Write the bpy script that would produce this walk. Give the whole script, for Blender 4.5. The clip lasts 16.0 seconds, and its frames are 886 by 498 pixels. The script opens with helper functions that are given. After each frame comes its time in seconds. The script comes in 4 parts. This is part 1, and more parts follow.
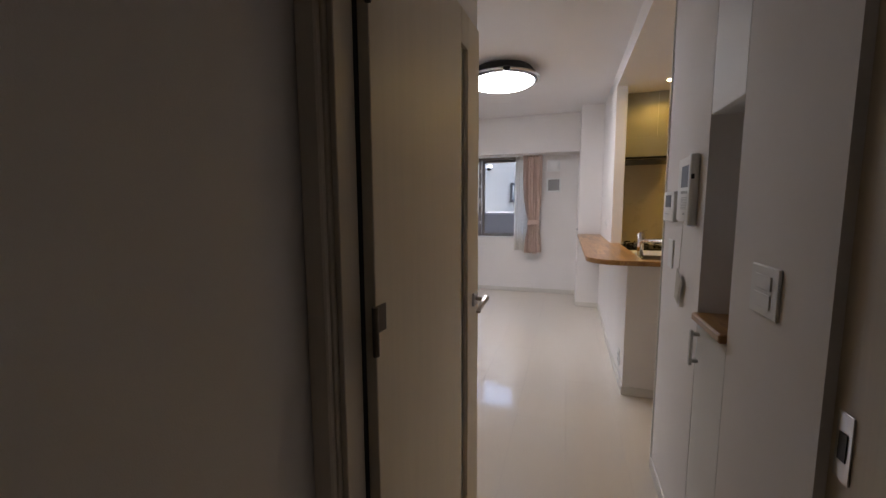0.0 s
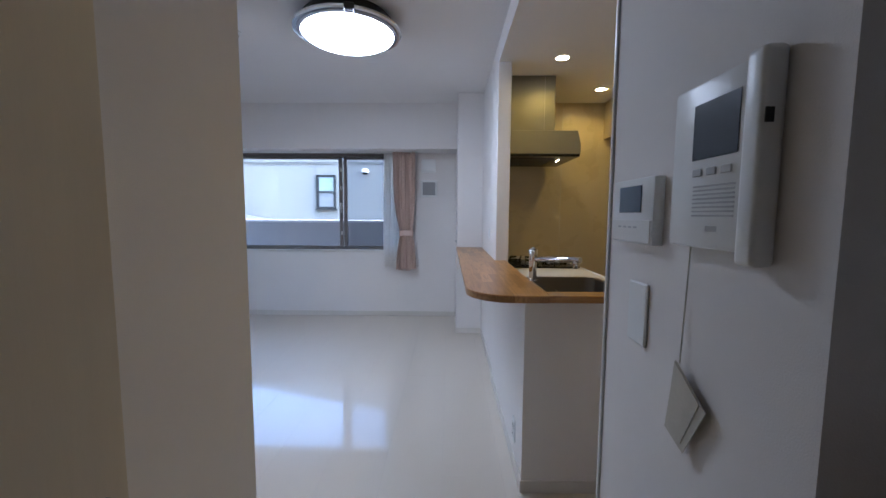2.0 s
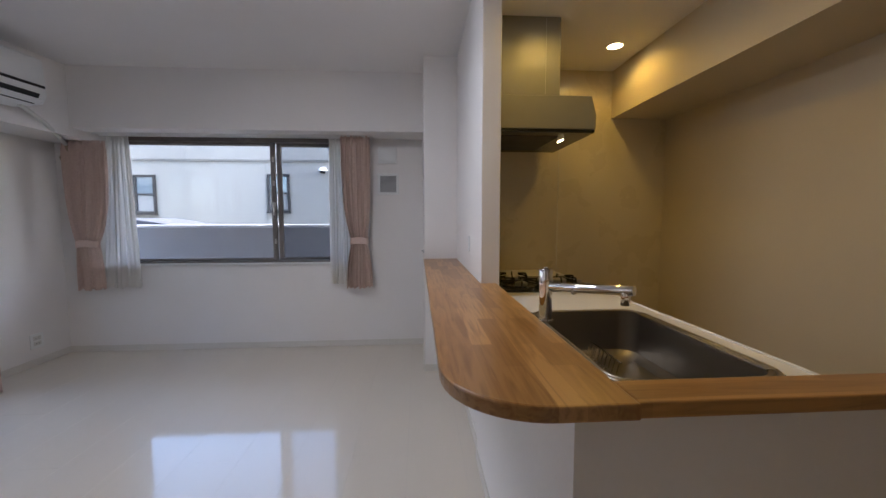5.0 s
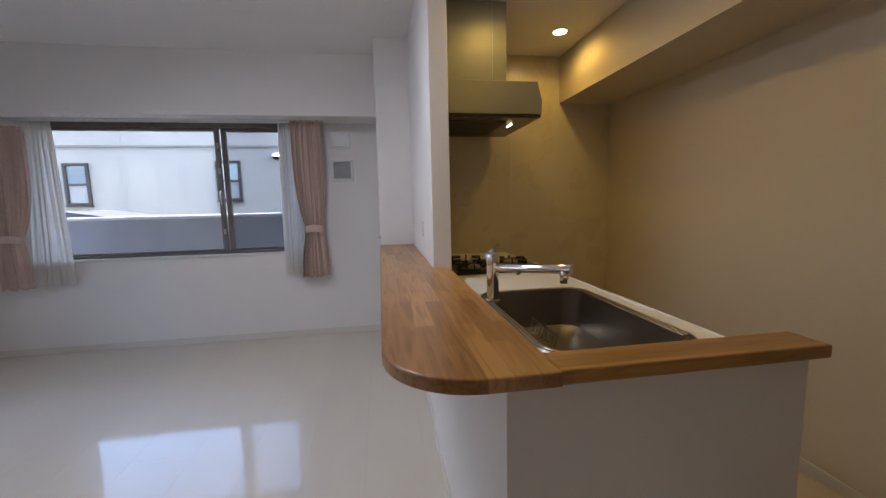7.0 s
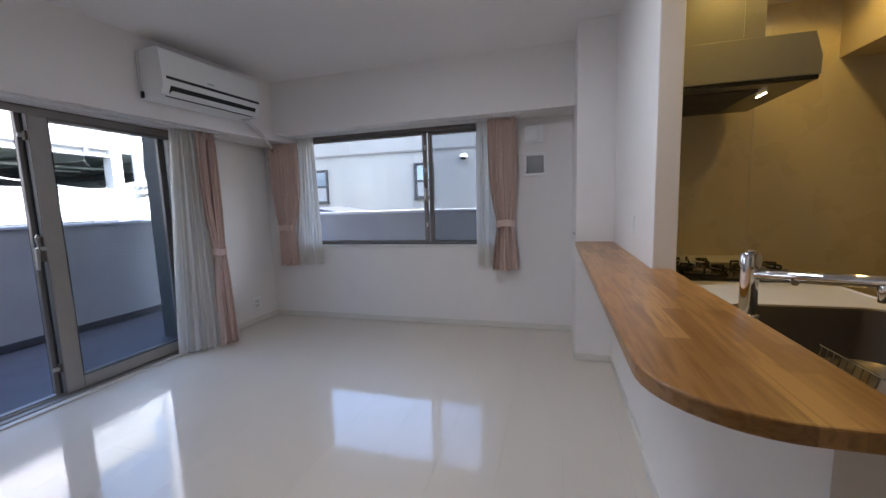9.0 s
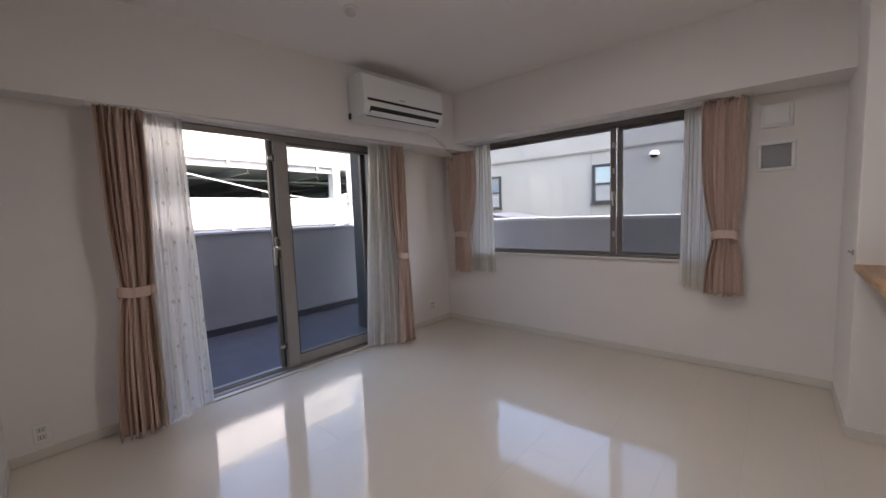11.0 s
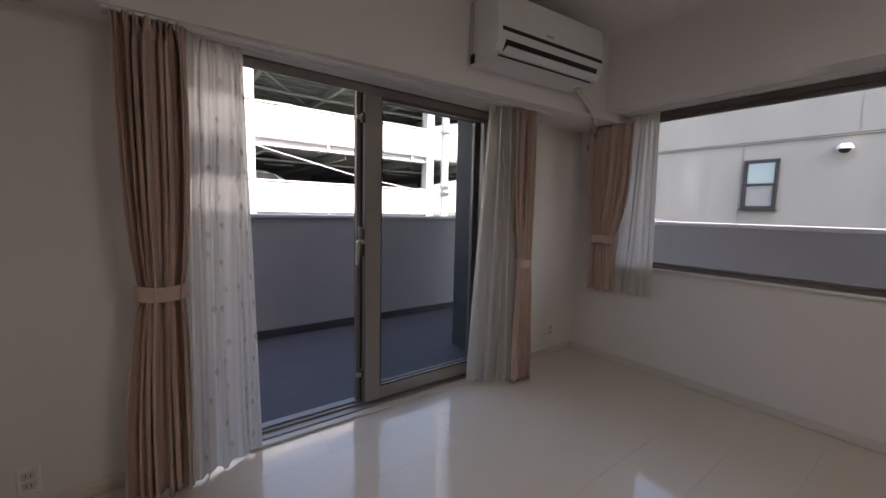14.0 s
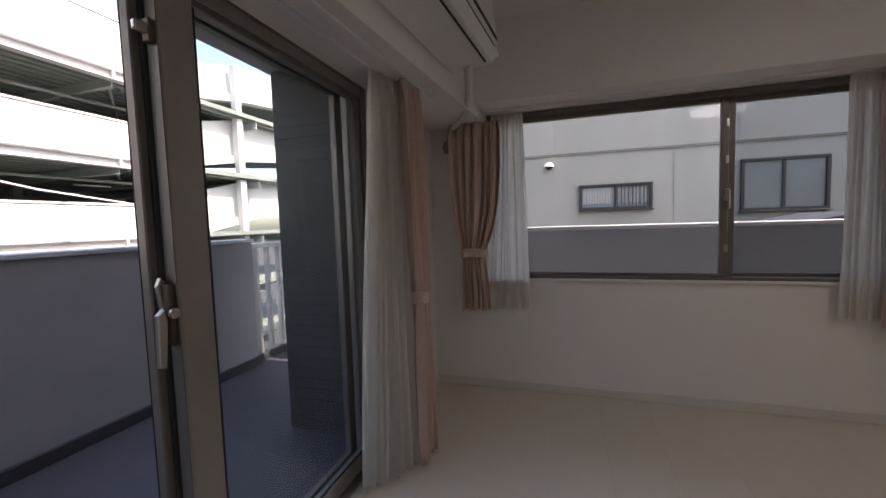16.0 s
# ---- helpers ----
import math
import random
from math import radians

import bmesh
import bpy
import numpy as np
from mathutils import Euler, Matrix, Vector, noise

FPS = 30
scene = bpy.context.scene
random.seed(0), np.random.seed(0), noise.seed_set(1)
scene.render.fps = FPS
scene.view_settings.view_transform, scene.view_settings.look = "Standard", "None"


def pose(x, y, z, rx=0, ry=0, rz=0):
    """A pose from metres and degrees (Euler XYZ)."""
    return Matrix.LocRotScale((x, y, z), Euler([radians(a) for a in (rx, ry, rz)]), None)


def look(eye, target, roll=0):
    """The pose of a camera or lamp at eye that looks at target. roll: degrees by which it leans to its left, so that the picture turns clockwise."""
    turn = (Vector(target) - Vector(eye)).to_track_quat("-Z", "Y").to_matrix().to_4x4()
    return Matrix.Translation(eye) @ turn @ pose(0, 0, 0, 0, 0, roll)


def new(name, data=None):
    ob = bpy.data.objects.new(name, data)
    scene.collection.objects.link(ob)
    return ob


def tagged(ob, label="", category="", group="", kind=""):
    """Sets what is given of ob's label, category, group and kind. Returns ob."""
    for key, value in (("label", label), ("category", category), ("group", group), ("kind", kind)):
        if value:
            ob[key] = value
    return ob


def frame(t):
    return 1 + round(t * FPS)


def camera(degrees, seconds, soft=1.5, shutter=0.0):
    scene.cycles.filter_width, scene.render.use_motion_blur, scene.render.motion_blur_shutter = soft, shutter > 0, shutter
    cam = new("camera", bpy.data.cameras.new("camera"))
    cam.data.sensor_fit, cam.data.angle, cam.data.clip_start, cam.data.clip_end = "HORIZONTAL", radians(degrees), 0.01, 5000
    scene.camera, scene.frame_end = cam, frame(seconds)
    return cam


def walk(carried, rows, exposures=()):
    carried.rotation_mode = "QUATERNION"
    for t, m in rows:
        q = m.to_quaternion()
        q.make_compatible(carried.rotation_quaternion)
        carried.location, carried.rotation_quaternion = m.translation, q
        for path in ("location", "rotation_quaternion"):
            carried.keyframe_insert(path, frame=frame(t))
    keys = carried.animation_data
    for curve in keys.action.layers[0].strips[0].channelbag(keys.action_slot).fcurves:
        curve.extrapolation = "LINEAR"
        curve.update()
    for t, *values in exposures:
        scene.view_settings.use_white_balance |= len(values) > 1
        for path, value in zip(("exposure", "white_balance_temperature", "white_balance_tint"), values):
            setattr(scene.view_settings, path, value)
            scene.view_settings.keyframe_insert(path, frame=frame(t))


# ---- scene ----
cam = camera(97.9, 16.0)
PATH = [
    (0, (0.312, 0.371, 1.331), (-0.293, 2.265, 1.112), -0.3),
    (0.5, (0.343, 0.697, 1.336), (0.002, 2.656, 1.122), -1.5),
    (1, (0.383, 0.974, 1.338), (0.073, 2.941, 1.15), -2.5),
    (1.5, (0.392, 1.306, 1.329), (0.165, 3.283, 1.129), -1.3),
    (2, (0.368, 1.502, 1.317), (0.34, 3.494, 1.139), 0.3),
    (2.5, (0.379, 1.783, 1.328), (0.139, 3.765, 1.213), 0.2),
    (3, (0.359, 2.054, 1.326), (0.054, 4.029, 1.259), 1.0),
    (3.5, (0.358, 2.291, 1.323), (0.098, 4.273, 1.248), 0.3),
    (4, (0.363, 2.446, 1.325), (0.151, 4.434, 1.259), 0.8),
    (4.5, (0.368, 2.494, 1.32), (0.342, 4.492, 1.243), 0.3),
    (5, (0.407, 2.51, 1.306), (0.537, 4.499, 1.144), -0.1),
    (5.2, (0.43, 2.507, 1.294), (0.649, 4.486, 1.105), -0.3),
    (7.3, (0.466, 2.476, 1.308), (0.78, 4.437, 1.067), -1.3),
    (7.5, (0.459, 2.496, 1.291), (0.678, 4.472, 1.072), -1.0),
    (8, (0.406, 2.498, 1.293), (0.391, 4.485, 1.064), -1.3),
    (8.5, (0.343, 2.516, 1.297), (0.031, 4.477, 1.051), -1.4),
    (9, (0.303, 2.536, 1.291), (-0.254, 4.443, 1.058), -1.8),
    (9.5, (0.255, 2.547, 1.311), (-0.537, 4.367, 1.065), -1.9),
    (9.7, (0.238, 2.529, 1.299), (-0.616, 4.323, 1.066), -1.7),
    (11.8, (-0.017, 2.834, 1.309), (-1.498, 4.171, 1.163), -2.1),
    (12, (-0.072, 2.828, 1.291), (-1.584, 4.13, 1.158), -1.9),
    (12.5, (-0.152, 2.986, 1.295), (-1.859, 4.021, 1.161), -0.5),
    (13, (-0.298, 3.063, 1.277), (-2.038, 4.029, 1.083), 1.1),
    (13.5, (-0.567, 3.177, 1.276), (-2.277, 4.196, 1.078), 1.5),
    (14, (-0.827, 3.256, 1.279), (-2.423, 4.445, 1.08), 1.4),
    (14.5, (-1.169, 3.321, 1.278), (-2.639, 4.668, 1.132), 1.3),
    (15, (-1.463, 3.341, 1.282), (-2.727, 4.882, 1.117), 1.0),
    (15.5, (-1.771, 3.417, 1.265), (-2.686, 5.189, 1.114), -0.9),
    (16, (-1.998, 3.504, 1.297), (-2.597, 5.407, 1.161), -1.8),
]
EXPOSURE = [(0.0, 3.55, 6600, 17), (1.0, 3.28, 6150, 14), (2.0, 3.36, 5250, 12), (2.5, 3.25, 5250, 14), (3.5, 3.12, 5400, 16), (5.0, 3.12, 6050, 15), (8.0, 3.17, 6000, 15), (9.0, 3.11, 5950, 14), (9.5, 3.07, 6350, 15), (12.0, 2.76, 6950, 19), (13.5, 2.42, 7150, 19), (15.0, 2.22, 7250, 19), (16.0, 2.17, 7350, 19)]
walk(cam, [(t, look(eye, target, roll)) for t, eye, target, roll in PATH], EXPOSURE)

# ---------------- light ----------------
world = bpy.data.worlds.new("world")
scene.world = world
world.use_nodes = True
wn = world.node_tree
sky = wn.nodes.new("ShaderNodeTexSky")
sky.sky_type, sky.sun_disc = "NISHITA", False
SUN_EL, SUN_AZ = radians(50), radians(90)
sky.sun_elevation, sky.sun_rotation = SUN_EL, SUN_AZ
sky.air_density, sky.dust_density = 1.0, 2.5
wn.links.new(sky.outputs[0], wn.nodes["Background"].inputs[0])
wn.nodes["Background"].inputs[1].default_value = 0.15
sun = new("sun", bpy.data.lights.new("sun", "SUN"))
sun.data.energy, sun.data.angle, sun.data.color = 2.4, radians(0.6), (1.0, 0.95, 0.88)
sun.matrix_world = look((0, 0, 0), (-math.sin(SUN_AZ) * math.cos(SUN_EL), -math.cos(SUN_AZ) * math.cos(SUN_EL), -math.sin(SUN_EL)))


# ---------------- materials ----------------
def mat(name, color, rough=0.5, metal=0.0, var=0.06, scale=12.0, fine=120.0, bump=0.0, bump_scale=300.0, coat=0.0, spec=0.5, stretch=(1, 1, 1), tint=None, piece=0.0):
    """A surface with variation at two sizes, fine relief and slightly uneven gloss."""
    m = bpy.data.materials.new(name)
    m.use_nodes = True
    nt = m.node_tree
    L, N = nt.links.new, nt.nodes.new
    b = nt.nodes["Principled BSDF"]
    b.inputs["Roughness"].default_value, b.inputs["Metallic"].default_value = rough, metal
    b.inputs["Coat Weight"].default_value, b.inputs["Specular IOR Level"].default_value = coat, spec
    b.inputs["Coat Roughness"].default_value, b.inputs["Coat IOR"].default_value = 0.07, 1.55
    co = N("ShaderNodeTexCoord")
    mp = N("ShaderNodeMapping")
    mp.inputs["Scale"].default_value = stretch
    L(co.outputs["Object"], mp.inputs[0])
    n1, n2 = N("ShaderNodeTexNoise"), N("ShaderNodeTexNoise")
    n1.inputs["Scale"].default_value, n1.inputs["Detail"].default_value = scale, 5
    n2.inputs["Scale"].default_value, n2.inputs["Detail"].default_value = fine, 3
    L(mp.outputs[0], n1.inputs["Vector"]), L(mp.outputs[0], n2.inputs["Vector"])
    mx = N("ShaderNodeMix")
    mx.data_type = "RGBA"
    dark = tint or tuple(c * (1 - 2.4 * var) for c in color)
    mx.inputs["A"].default_value, mx.inputs["B"].default_value = (*color, 1), (*dark, 1)
    sm = N("ShaderNodeMath")
    sm.operation = "MULTIPLY_ADD"
    L(n1.outputs[0], sm.inputs[0])
    sm.inputs[1].default_value = 0.7
    mu = N("ShaderNodeMath")
    mu.operation = "MULTIPLY"
    L(n2.outputs[0], mu.inputs[0])
    mu.inputs[1].default_value = 0.3
    L(mu.outputs[0], sm.inputs[2])
    rp = N("ShaderNodeMapRange")
    rp.inputs["From Min"].default_value, rp.inputs["From Max"].default_value = 0.3, 0.72
    L(sm.outputs[0], rp.inputs[0])
    fac = rp.outputs[0]
    if piece:
        oi = N("ShaderNodeObjectInfo")
        ad = N("ShaderNodeMath")
        ad.operation = "MULTIPLY_ADD"
        L(oi.outputs["Random"], ad.inputs[0])
        ad.inputs[1].default_value = piece
        L(fac, ad.inputs[2])
        fac = ad.outputs[0]
    L(fac, mx.inputs["Factor"])
    L(mx.outputs["Result"], b.inputs["Base Color"])
    rr = N("ShaderNodeMapRange")
    rr.inputs["To Min"].default_value, rr.inputs["To Max"].default_value = max(0.02, rough * 0.85), min(1, rough * 1.15)
    L(n1.outputs[0], rr.inputs[0])
    L(rr.outputs[0], b.inputs["Roughness"])
    if bump:
        n3, bp = N("ShaderNodeTexNoise"), N("ShaderNodeBump")
        n3.inputs["Scale"].default_value, n3.inputs["Detail"].default_value = bump_scale, 2
        L(mp.outputs[0], n3.inputs["Vector"])
        bp.inputs["Strength"].default_value, bp.inputs["Distance"].default_value = bump, 0.002
        L(n3.outputs[0], bp.inputs["Height"]), L(bp.outputs[0], b.inputs["Normal"])
    return m


def glow(name, color, strength):
    m = bpy.data.materials.new(name)
    m.use_nodes = True
    b = m.node_tree.nodes["Principled BSDF"]
    b.inputs["Base Color"].default_value = (0.9, 0.9, 0.9, 1)
    b.inputs["Emission Color"].default_value, b.inputs["Emission Strength"].default_value = (*color, 1), strength
    return m


def glass(name, color, rough=0.0):
    m = bpy.data.materials.new(name)
    m.use_nodes = True
    b = m.node_tree.nodes["Principled BSDF"]
    b.inputs["Base Color"].default_value, b.inputs["Roughness"].default_value = (*color, 1), rough
    b.inputs["Transmission Weight"].default_value, b.inputs["IOR"].default_value = 1.0, 1.45
    return m


def thin_glass(name, color, gloss=1.0):
    """Flat float glass: clear straight through, mirror gloss by the angle."""
    m = bpy.data.materials.new(name)
    m.use_nodes = True
    nt = m.node_tree
    N, L = nt.nodes.new, nt.links.new
    nt.nodes.remove(nt.nodes["Principled BSDF"])
    tr, gl, lw, mx = N("ShaderNodeBsdfTransparent"), N("ShaderNodeBsdfGlossy"), N("ShaderNodeLayerWeight"), N("ShaderNodeMixShader")
    lw.inputs["Blend"].default_value = 0.5
    pw, sc = N("ShaderNodeMath"), N("ShaderNodeMath")
    pw.operation, sc.operation = "POWER", "MULTIPLY_ADD"
    pw.inputs[1].default_value = 4.5
    sc.inputs[1].default_value, sc.inputs[2].default_value = 0.8 * gloss, 0.028 * gloss
    L(lw.outputs["Facing"], pw.inputs[0]), L(pw.outputs[0], sc.inputs[0])
    tr.inputs[0].default_value = (*color, 1)
    gl.inputs["Roughness"].default_value = 0.0
    L(sc.outputs[0], mx.inputs[0]), L(tr.outputs[0], mx.inputs[1]), L(gl.outputs[0], mx.inputs[2])
    L(mx.outputs[0], nt.nodes["Material Output"].inputs[0])
    return m


def cloth(name, color, thin, dark, scale=60):
    """Woven cloth that lets part of the light through."""
    m = mat(name, color, 0.9, var=0.05, scale=scale, fine=500, bump=0.3, bump_scale=900, spec=0.1, tint=dark)
    nt = m.node_tree
    b, out = nt.nodes["Principled BSDF"], nt.nodes["Material Output"]
    tr, mx = nt.nodes.new("ShaderNodeBsdfTranslucent"), nt.nodes.new("ShaderNodeMixShader")
    tr.inputs[0].default_value = (*color, 1)
    mx.inputs[0].default_value = thin
    nt.links.new(b.outputs[0], mx.inputs[1]), nt.links.new(tr.outputs[0], mx.inputs[2])
    nt.links.new(mx.outputs[0], out.inputs[0])
    return m


def sheer(name, color, open_part):
    """Lace: translucent cloth with open mesh between the threads."""
    m = cloth(name, color, 0.5, tuple(c * 0.95 for c in color), 25)
    nt = m.node_tree
    out = nt.nodes["Material Output"]
    src = out.inputs[0].links[0].from_socket
    tp, mx = nt.nodes.new("ShaderNodeBsdfTransparent"), nt.nodes.new("ShaderNodeMixShader")
    mx.inputs[0].default_value = open_part
    nt.links.new(src, mx.inputs[1]), nt.links.new(tp.outputs[0], mx.inputs[2])
    nt.links.new(mx.outputs[0], out.inputs[0])
    return m


def wood(name, light, dark, along="y", rough=0.35):
    """Laminated wood with long grain and staves of slightly different tone."""
    m = bpy.data.materials.new(name)
    m.use_nodes = True
    nt = m.node_tree
    L, N = nt.links.new, nt.nodes.new
    b = nt.nodes["Principled BSDF"]
    co, mp = N("ShaderNodeTexCoord"), N("ShaderNodeMapping")
    L(co.outputs["Object"], mp.inputs[0])
    br = N("ShaderNodeTexBrick")
    mp.inputs["Rotation"].default_value = (0, 0, radians(90) if along == "y" else 0)
    L(mp.outputs[0], br.inputs["Vector"])
    for k, v in (("Scale", 1.0), ("Mortar Size", 0.0004), ("Brick Width", 0.42), ("Row Height", 0.055), ("Bias", 0.0), ("Mortar Smooth", 0.5)):
        br.inputs[k].default_value = v
    br.offset = 0.37
    br.inputs["Color1"].default_value = (*light, 1)
    br.inputs["Color2"].default_value = (*[0.36 * l + 0.64 * d for l, d in zip(light, dark)], 1)
    br.inputs["Mortar"].default_value = (*[0.4 * l + 0.6 * d for l, d in zip(light, dark)], 1)
    g = N("ShaderNodeMapping")
    g.inputs["Scale"].default_value = (24, 1.7, 20) if along == "y" else (1.7, 24, 20)
    L(co.outputs["Object"], g.inputs[0])
    gn = N("ShaderNodeTexNoise")
    gn.inputs["Scale"].default_value, gn.inputs["Detail"].default_value, gn.inputs["Distortion"].default_value = 1.6, 9, 1.8
    L(g.outputs[0], gn.inputs["Vector"])
    rp = N("ShaderNodeMapRange")
    rp.inputs["From Min"].default_value, rp.inputs["From Max"].default_value, rp.inputs["To Max"].default_value = 0.45, 0.78, 0.9
    L(gn.outputs[0], rp.inputs[0])
    mx = N("ShaderNodeMix")
    mx.data_type = "RGBA"
    L(rp.outputs[0], mx.inputs["Factor"])
    L(br.outputs["Color"], mx.inputs["A"])
    mx.inputs["B"].default_value = (*dark, 1)
    L(mx.outputs["Result"], b.inputs["Base Color"])
    b.inputs["Roughness"].default_value = rough
    bp = N("ShaderNodeBump")
    bp.inputs["Strength"].default_value, bp.inputs["Distance"].default_value = 0.12, 0.001
    L(gn.outputs[0], bp.inputs["Height"]), L(bp.outputs[0], b.inputs["Normal"])
    return m


M_WALL = mat("white_wallpaper", (0.81, 0.775, 0.745), 0.75, var=0.012, scale=3, fine=60, bump=0.2, bump_scale=420, spec=0.3)
M_CEIL = mat("white_ceiling_paper", (0.84, 0.815, 0.795), 0.8, var=0.012, scale=2, fine=60, bump=0.3, bump_scale=350, spec=0.2)
M_FLOOR = mat("white_wood_laminate", (0.70, 0.625, 0.52), 0.38, var=0.012, scale=2, fine=14, stretch=(3, 0.5, 1), spec=0.3, coat=1.0, piece=0.12)
M_BASE = mat("baseboard_vinyl", (0.70, 0.66, 0.60), 0.45, var=0.02, scale=8)
M_DOOR = mat("cream_door_laminate", (0.78, 0.69, 0.54), 0.42, var=0.03, scale=4, fine=60, stretch=(8, 8, 0.5))
M_CASING = mat("cream_casing_laminate", (0.66, 0.58, 0.47), 0.4, var=0.05, scale=5, fine=70, stretch=(14, 14, 0.5))
M_WHITE = mat("white_plastic", (0.80, 0.80, 0.78), 0.35, var=0.012)
M_CAB = mat("white_cabinet_laminate", (0.76, 0.75, 0.72), 0.6, var=0.012, scale=4)
M_OFFW = mat("aged_white_plastic", (0.66, 0.64, 0.59), 0.4, var=0.02)
M_PUTTY_SHADED = mat("shade_darkened_beige_putty", (0.40, 0.31, 0.22), 0.8, var=0.06)
M_BRASS = mat("tarnished_dark_hinge", (0.12, 0.10, 0.08), 0.45, 0.8, var=0.08)
M_KWALL = mat("lamplight_toned_kitchen_wallpaper", (0.62, 0.535, 0.39), 0.75, var=0.012, scale=3, fine=60, bump=0.35, bump_scale=420, spec=0.3)
M_PANEL = mat("cream_kitchen_panel", (0.64, 0.56, 0.41), 0.28, var=0.015, scale=4)
M_TOP = mat("white_worktop", (0.80, 0.78, 0.72), 0.25, var=0.02, scale=30)
M_COUNTER = wood("oiled_wood_counter", (0.51, 0.275, 0.09), (0.17, 0.065, 0.015), "y", 0.28)
M_STRIP = wood("oiled_wood_strip", (0.43, 0.225, 0.07), (0.15, 0.06, 0.015), "x", 0.28)
M_STEEL = mat("brushed_stainless", (0.28, 0.25, 0.21), 0.38, 1.0, var=0.03, scale=3, fine=30)
M_HOOD = mat("silver_painted_hood", (0.27, 0.26, 0.235), 0.5, 0.35, var=0.02)
M_CHROME = mat("chrome", (0.80, 0.80, 0.80), 0.06, 1.0, var=0.01)
M_NICKEL = mat("satin_nickel", (0.52, 0.50, 0.47), 0.3, 1.0, var=0.02)
M_BLACK = mat("black_enamel", (0.016, 0.016, 0.017), 0.25, var=0.1)
M_DARK = mat("dark_recess", (0.02, 0.02, 0.02), 0.6, var=0.1)
M_ALU = mat("bronze_anodised_aluminium", (0.20, 0.18, 0.165), 0.42, 0.4, var=0.04, scale=10)
M_ALUS = mat("silver_anodised_aluminium", (0.34, 0.315, 0.29), 0.45, 0.6, var=0.03, scale=10)
M_SILL = mat("pale_sill_board", (0.66, 0.63, 0.58), 0.4, var=0.03, scale=10, stretch=(6, 0.5, 1))
M_RUBBER_SHADE = mat("dark_gasket_and_gap_shade", (0.03, 0.03, 0.03), 0.7, var=0.1)
M_PEACH = cloth("peach_cotton", (0.69, 0.53, 0.455), 0.06, (0.60, 0.44, 0.365))
M_LACE = sheer("white_lace", (0.84, 0.81, 0.76), 0.06)
M_EMB = cloth("lace_embroidery", (0.52, 0.48, 0.43), 0.35, (0.45, 0.41, 0.36))
M_GLASS = thin_glass("window_glass", (0.97, 0.985, 0.98), 0.6)
M_INNER = thin_glass("outer_sash_glass", (0.96, 0.975, 0.97), 0.15)
M_DIM = thin_glass("grey_tinted_glass", (0.89, 0.905, 0.91), 0.5)
M_SCREENED = thin_glass("glass_before_insect_screen", (0.76, 0.78, 0.79), 0.6)
M_TINT = glass("green_tinted_pane", (0.80, 0.88, 0.84), 0.35)
M_PARAPET = mat("grey_sprayed_parapet", (0.37, 0.365, 0.375), 0.85, var=0.05, scale=3, fine=150, bump=0.8, bump_scale=180)
M_CAP = mat("parapet_cap", (0.62, 0.63, 0.66), 0.5, 0.2, var=0.03, scale=6)
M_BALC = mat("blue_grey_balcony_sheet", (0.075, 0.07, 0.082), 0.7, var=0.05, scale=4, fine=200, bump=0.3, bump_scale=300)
M_GUTTER = mat("dark_gutter", (0.05, 0.05, 0.058), 0.6, var=0.08)
M_PILLAR = mat("dark_grey_tiled_pillar", (0.058, 0.058, 0.058), 0.7, var=0.08, scale=5, fine=90)
M_NEIGH = mat("beige_sprayed_render", (0.37, 0.36, 0.325), 0.9, var=0.06, scale=1.3, fine=9, stretch=(1, 1, 0.14), bump=1.0, bump_scale=60)
M_PARK = mat("white_painted_steel_panel", (0.60, 0.60, 0.59), 0.55, var=0.02, scale=1)
M_STEELW = mat("white_painted_steel_beam", (0.50, 0.50, 0.50), 0.5, var=0.04, scale=2)
M_DECKBEAM = mat("grey_green_steel_joist", (0.36, 0.39, 0.37), 0.6, var=0.08, scale=3)
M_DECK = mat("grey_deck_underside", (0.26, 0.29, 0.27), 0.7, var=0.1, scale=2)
M_GROUND = mat("asphalt", (0.06, 0.06, 0.06), 0.9, var=0.15, scale=1.2, bump=0.5, bump_scale=90)
M_ROOF = mat("grey_blue_roof_sheet", (0.09, 0.095, 0.115), 0.9, var=0.06, scale=3, spec=0.1)
M_NWIN = mat("neighbour_window_frame", (0.035, 0.033, 0.033), 0.5, 0.2, var=0.05)
M_CONDUIT = mat("weathered_grey_conduit", (0.15, 0.145, 0.135), 0.7, var=0.08)
M_JOINT = mat("grey_wall_joint", (0.24, 0.235, 0.22), 0.9, var=0.06)
M_NGLASS = mat("reflecting_window_glass", (0.30, 0.36, 0.40), 0.08, 0.3, var=0.06, scale=1.5)
M_FROST = mat("grey_frosted_pane", (0.20, 0.21, 0.21), 0.35, var=0.08, scale=2)
M_NCURT = mat("pale_curtain_behind_glass", (0.38, 0.38, 0.365), 0.7, var=0.1, scale=10, stretch=(14, 1, 0.6))
M_RIM = mat("grey_acrylic_ring", (0.30, 0.30, 0.32), 0.2, 0.3, var=0.02)
M_LAMP = glow("lit_diffuser", (0.90, 0.94, 1.0), 2.4)
M_DOWN = glow("lit_downlight", (1.0, 0.78, 0.42), 3.0)
M_LCD = mat("lcd_screen", (0.03, 0.035, 0.05), 0.3, var=0.05)
M_GREY = mat("grey_print", (0.45, 0.45, 0.45), 0.5, var=0.02)
M_SIGNAL = mat("yellow_paint", (0.70, 0.50, 0.08), 0.5, var=0.05)
M_PAPER = mat("beige_paper_tag", (0.56, 0.52, 0.44), 0.8, var=0.06, scale=20)
M_CAR = mat("silver_car_paint", (0.55, 0.57, 0.60), 0.25, 0.4, var=0.02)


